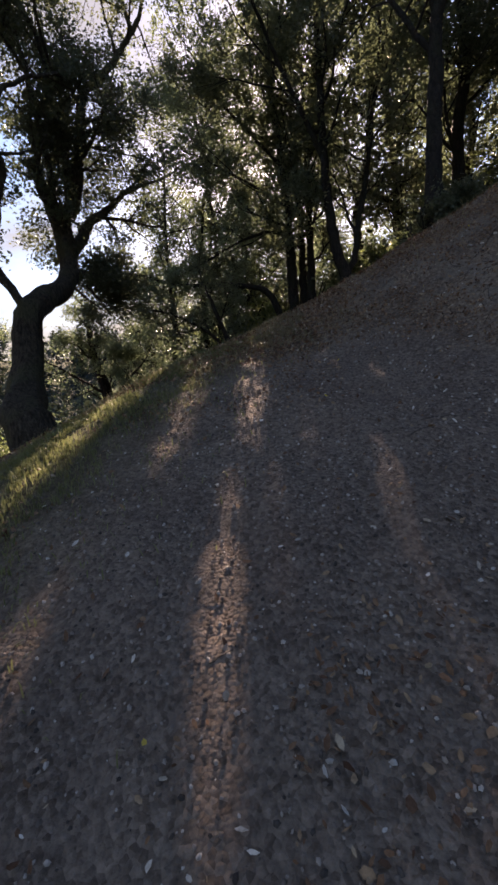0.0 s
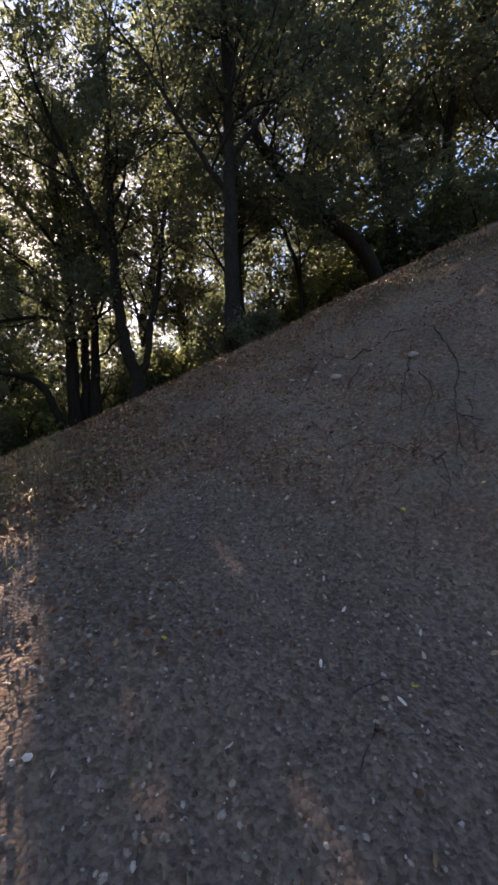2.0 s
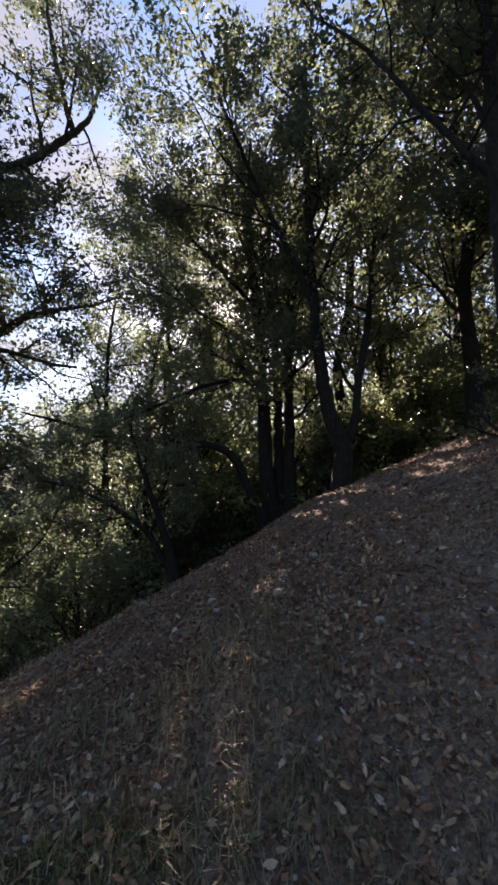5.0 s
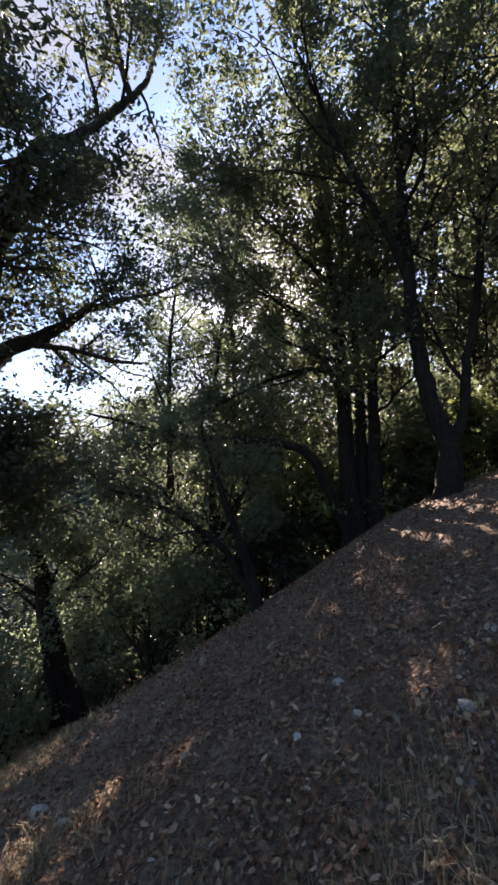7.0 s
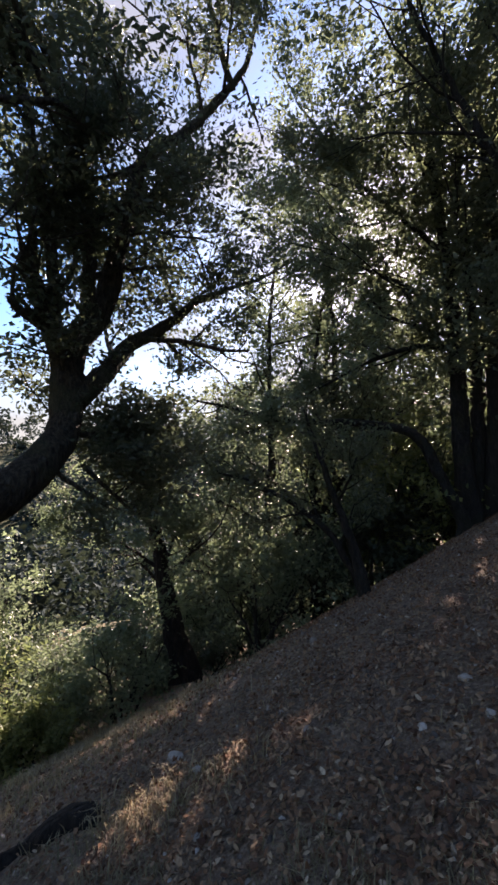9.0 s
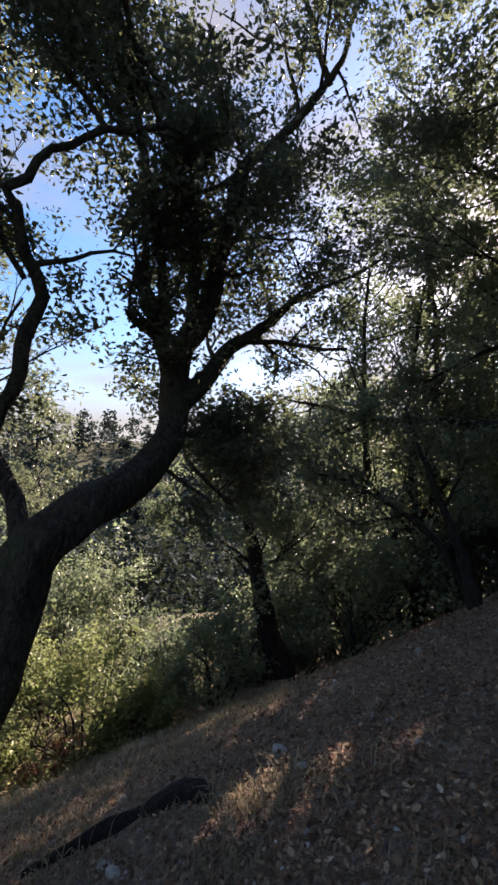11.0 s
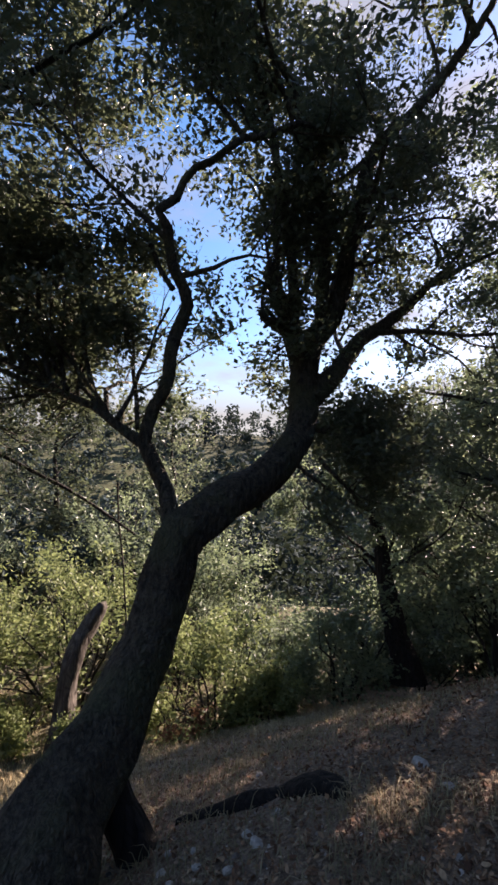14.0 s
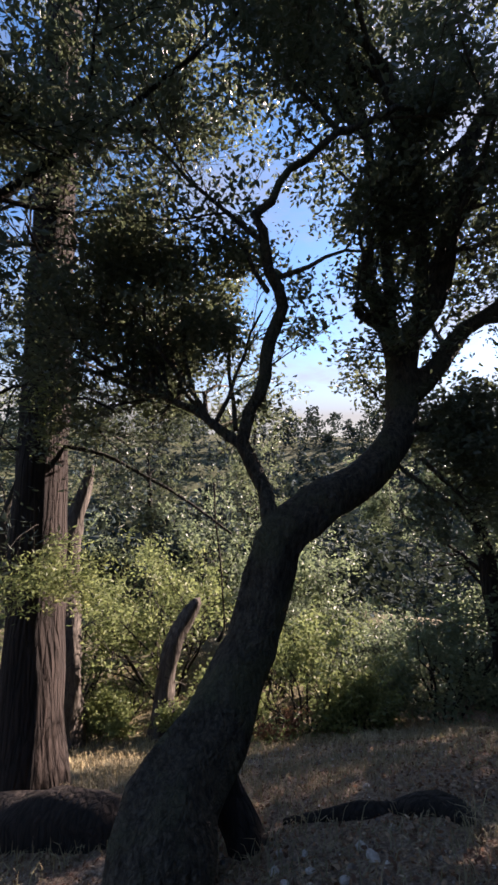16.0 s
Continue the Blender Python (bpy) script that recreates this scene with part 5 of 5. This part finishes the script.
def twig_mesh(name, rng, x, y, length, mat):
    """Thin broken twigs lying on the ground, three-sided."""
    n = len(x)
    a = rng.uniform(0, 6.283, n)
    d = np.stack([np.cos(a), np.sin(a)], -1) * length[:, None] / 2
    w = np.array([[0, 1], [0.9, -0.5], [-0.9, -0.5]])
    r = rng.uniform(0.0015, 0.004, n)
    rings = []
    for e in (-1, 1):
        px, py = x + e * d[:, 0], y + e * d[:, 1]
        pz = land(px, py) + r + rng.uniform(0, 0.02, n)
        for u, v in w:
            rings.append(np.stack([px - np.sin(a) * u * r, py + np.cos(a) * u * r, pz + v * r], -1))
    f = np.array([[0, 1, 4], [0, 4, 3], [1, 2, 5], [1, 5, 4], [2, 0, 3], [2, 3, 5], [0, 2, 1], [3, 4, 5]])
    f = (np.arange(n)[:, None, None] * 6 + f[None]).reshape(-1, 3)
    return mesh_from(name, np.stack(rings, 1).reshape(-1, 3), f, mat)


def brink(x, y):
    """How near a place is to the edge where the trail's bank turns over into the hillside."""
    _, h1, h2 = faces_of_land(x, y)
    return np.exp(-((h2 - h1) / 0.3) ** 2)


x, y = spots(rng, 1100, (-1.6, 5.2, 3.4, 9.0), lambda x, y: np.where(clumped(x, y, 1.2, 0.05, 21.0), 0.9, 0.1) * np.clip(1.02 - cover(x, y)[0], 0, 1))
tagged(new("fallen_twigs", twig_mesh("fallen_twigs", rng, x, y, rng.gamma(2.0, 0.035, len(x)) + 0.02, MAT_ROOT)), "thin dark broken twigs strewn over bank and slope", "twigs", kind="stuff")
x, y = spots(rng, 7000, (-1.2, 7.5, 4.5, 10), lambda x, y: brink(x, y) * np.where(clumped(x, y, 1.5, -0.05, 22.0), 1, 0.1))
tagged(new("brink_grass", grass_mesh("brink_grass", rng, x, y, rng.gamma(2.0, 0.022, len(x)) + 0.02, MAT_STRAW, 0.003, 1.8)), "short dry grass and weeds along the edge of the bank", "grass", kind="stuff")
x, y = spots(rng, 9000, (0.5, 8.5, 3.5, 11), lambda x, y: brink(x, y) * np.where(clumped(x, y, 1.0, -0.12, 23.0), 1, 0.15))
tagged(new("brink_litter", litter_mesh("brink_litter", rng, x, y, rng.uniform(0.02, 0.055, len(x)), MAT_LITTER, 0.03)), "dark brown leaves gathered along the edge of the bank", "leaf litter", kind="stuff")

# single rocks and sticks


def rock(name, label, x, y, s, seed, mat=None):
    rng = np.random.default_rng(seed)
    bm = bmesh.new()
    bmesh.ops.create_icosphere(bm, subdivisions=2, radius=1)
    for v in bm.verts:
        v.co = Vector((v.co.x * 1.0, v.co.y * 0.75, v.co.z * 0.6)) * (1 + 0.28 * noise.noise(v.co * 1.3 + Vector((seed, 0, 0))))
        v.co = v.co * s
    me = bpy.data.meshes.new(name)
    bm.to_mesh(me)
    bm.free()
    me.materials.append(mat or MAT_ROCK)
    ob = new(name, me)
    ob.location = (x, y, float(land(x, y)[0]) + s * 0.22)
    ob.rotation_euler = (rng.uniform(-0.3, 0.3), rng.uniform(-0.3, 0.3), rng.uniform(0, 6.28))
    return tagged(ob, label, "rock", "pale rocks")


for k, (x, y, s) in enumerate(((-2.44, 7.0, 0.075), (-2.58, 7.06, 0.06), (-2.46, 6.77, 0.06), (-3.05, 6.75, 0.05), (-2.92, 6.6, 0.06), (-2.7, 6.72, 0.05), (-1.84, 8.12, 0.10), (-1.53, 7.86, 0.06), (-3.18, 7.82, 0.05), (-2.75, 6.55, 0.05), (-2.9, 6.85, 0.04), (0.72, 7.3, 0.07), (1.1, 7.8, 0.07), (1.17, 4.43, 0.035), (0.67, 2.96, 0.025), (1.43, 4.92, 0.03), (1.7, 5.87, 0.045), (0.40, 3.82, 0.025), (1.2, 6.6, 0.06), (0.2, 8.0, 0.06), (-1.3, 7.3, 0.04), (-1.1, 6.6, 0.035), (3.35, 5.3, 0.09), (4.0, 4.75, 0.10), (3.05, 5.75, 0.06), (3.7, 5.1, 0.07))):
    s *= 0.7
    rock("rock", "pale angular rock bedded in the slope" if y > 6 else "small pale stone on the trail", x, y, s, 400 + k)


def stick(x, y, a, ln, r, seed, name="stick", label="dry dark stick lying on the ground", mat=None):
    rng = np.random.default_rng(seed)
    t = np.linspace(-0.5, 0.5, 6)
    px, py = x + math.cos(a) * t * ln, y + math.sin(a) * t * ln
    off = np.cumsum(rng.normal(0, 0.05 * ln, 6))
    px, py = px - math.sin(a) * off, py + math.cos(a) * off
    w = Wood()
    w.tube(np.stack([px, py, land(px, py) + r * 0.6], -1), np.linspace(r, r * 0.4, 6), 6, 0.2)
    tagged(new(name, w.mesh(name, mat or MAT_BARK)), label, name, name + "s")


for k, (x, y, a, ln, r) in enumerate(((-0.6, 3.3, 2.2, 0.16, 0.006), (1.25, 2.9, 0.5, 0.35, 0.008), (1.45, 3.1, 0.1, 0.3, 0.01), (0.35, 2.9, 1.2, 0.2, 0.005), (-0.1, 1.4, 0.3, 0.12, 0.004), (1.7, 2.5, 1.0, 0.4, 0.009), (0.9, 5.6, 0.4, 0.3, 0.006), (1.9, 4.4, 0.2, 0.35, 0.007), (0.1, 6.2, 1.9, 0.4, 0.006), (-0.4, 6.7, 0.9, 0.35, 0.005), (-1.0, 7.6, 0.4, 0.5, 0.007), (-1.5, 8.6, 2.4, 0.6, 0.008), (0.6, 8.6, 1.4, 0.5, 0.008))):
    stick(x, y, a, ln * 0.8, r * 0.5, 500 + k, mat=MAT_DEADWOOD)


def exposed_root(line, r, seed):
    """A thin crooked root that lies on the bank, with finer ones leaving it."""
    rng = np.random.default_rng(seed)
    w = Wood()

    def lay(px, py, r0, r1):
        w.tube(np.stack([px, py, land(px, py) + r0 * 0.5], -1), np.linspace(r0, r1, len(px)), 5, 0.25)

    q, _ = smooth_line([(x, y, 0) for x, y in line], [1] * len(line), 0.06)
    px, py = q[:, 0] + rng.normal(0, 0.008, len(q)), q[:, 1] + rng.normal(0, 0.008, len(q))
    lay(px, py, r, r * 0.4)
    for k in range(3):
        i = int(rng.integers(1, len(px) - 1))
        a = math.atan2(py[i] - py[i - 1], px[i] - px[i - 1]) + rng.choice([-0.8, 0.8])
        t = np.linspace(0, rng.uniform(0.15, 0.4), 6)
        a = a + np.cumsum(rng.normal(0, 0.2, 6))
        lay(px[i] + np.cos(a) * t, py[i] + np.sin(a) * t, r * 0.5, r * 0.2)
    tagged(new("root", w.mesh("root", MAT_ROOT)), "thin dark root exposed in the cut bank", "root", "roots")


ROOTS = [([(4.47, 4.93), (4.29, 4.61), (4.07, 4.3), (3.7, 4.11), (3.47, 3.94), (3.31, 3.81)], 0.016), ([(3.46, 5.7), (3.11, 5.55), (2.77, 5.48)], 0.011), ([(3.68, 5.22), (3.31, 5.1), (3.04, 4.94)], 0.010),
         ([(4.1, 4.84), (3.68, 4.63), (3.31, 4.42)], 0.011), ([(3.59, 5.65), (3.9, 5.17), (4.47, 4.93)], 0.013), ([(2.83, 4.56), (3.01, 4.37), (3.09, 4.13)], 0.010), ([(3.23, 3.9), (3.11, 3.92), (3.04, 3.86)], 0.014),
         ([(3.82, 6.18), (4.09, 6.03), (4.39, 5.45)], 0.012), ([(3.88, 4.61), (3.71, 4.35), (3.39, 4.22)], 0.010)]
for k, (line, r) in enumerate(ROOTS):
    exposed_root(line, r * 0.75, 540 + k)
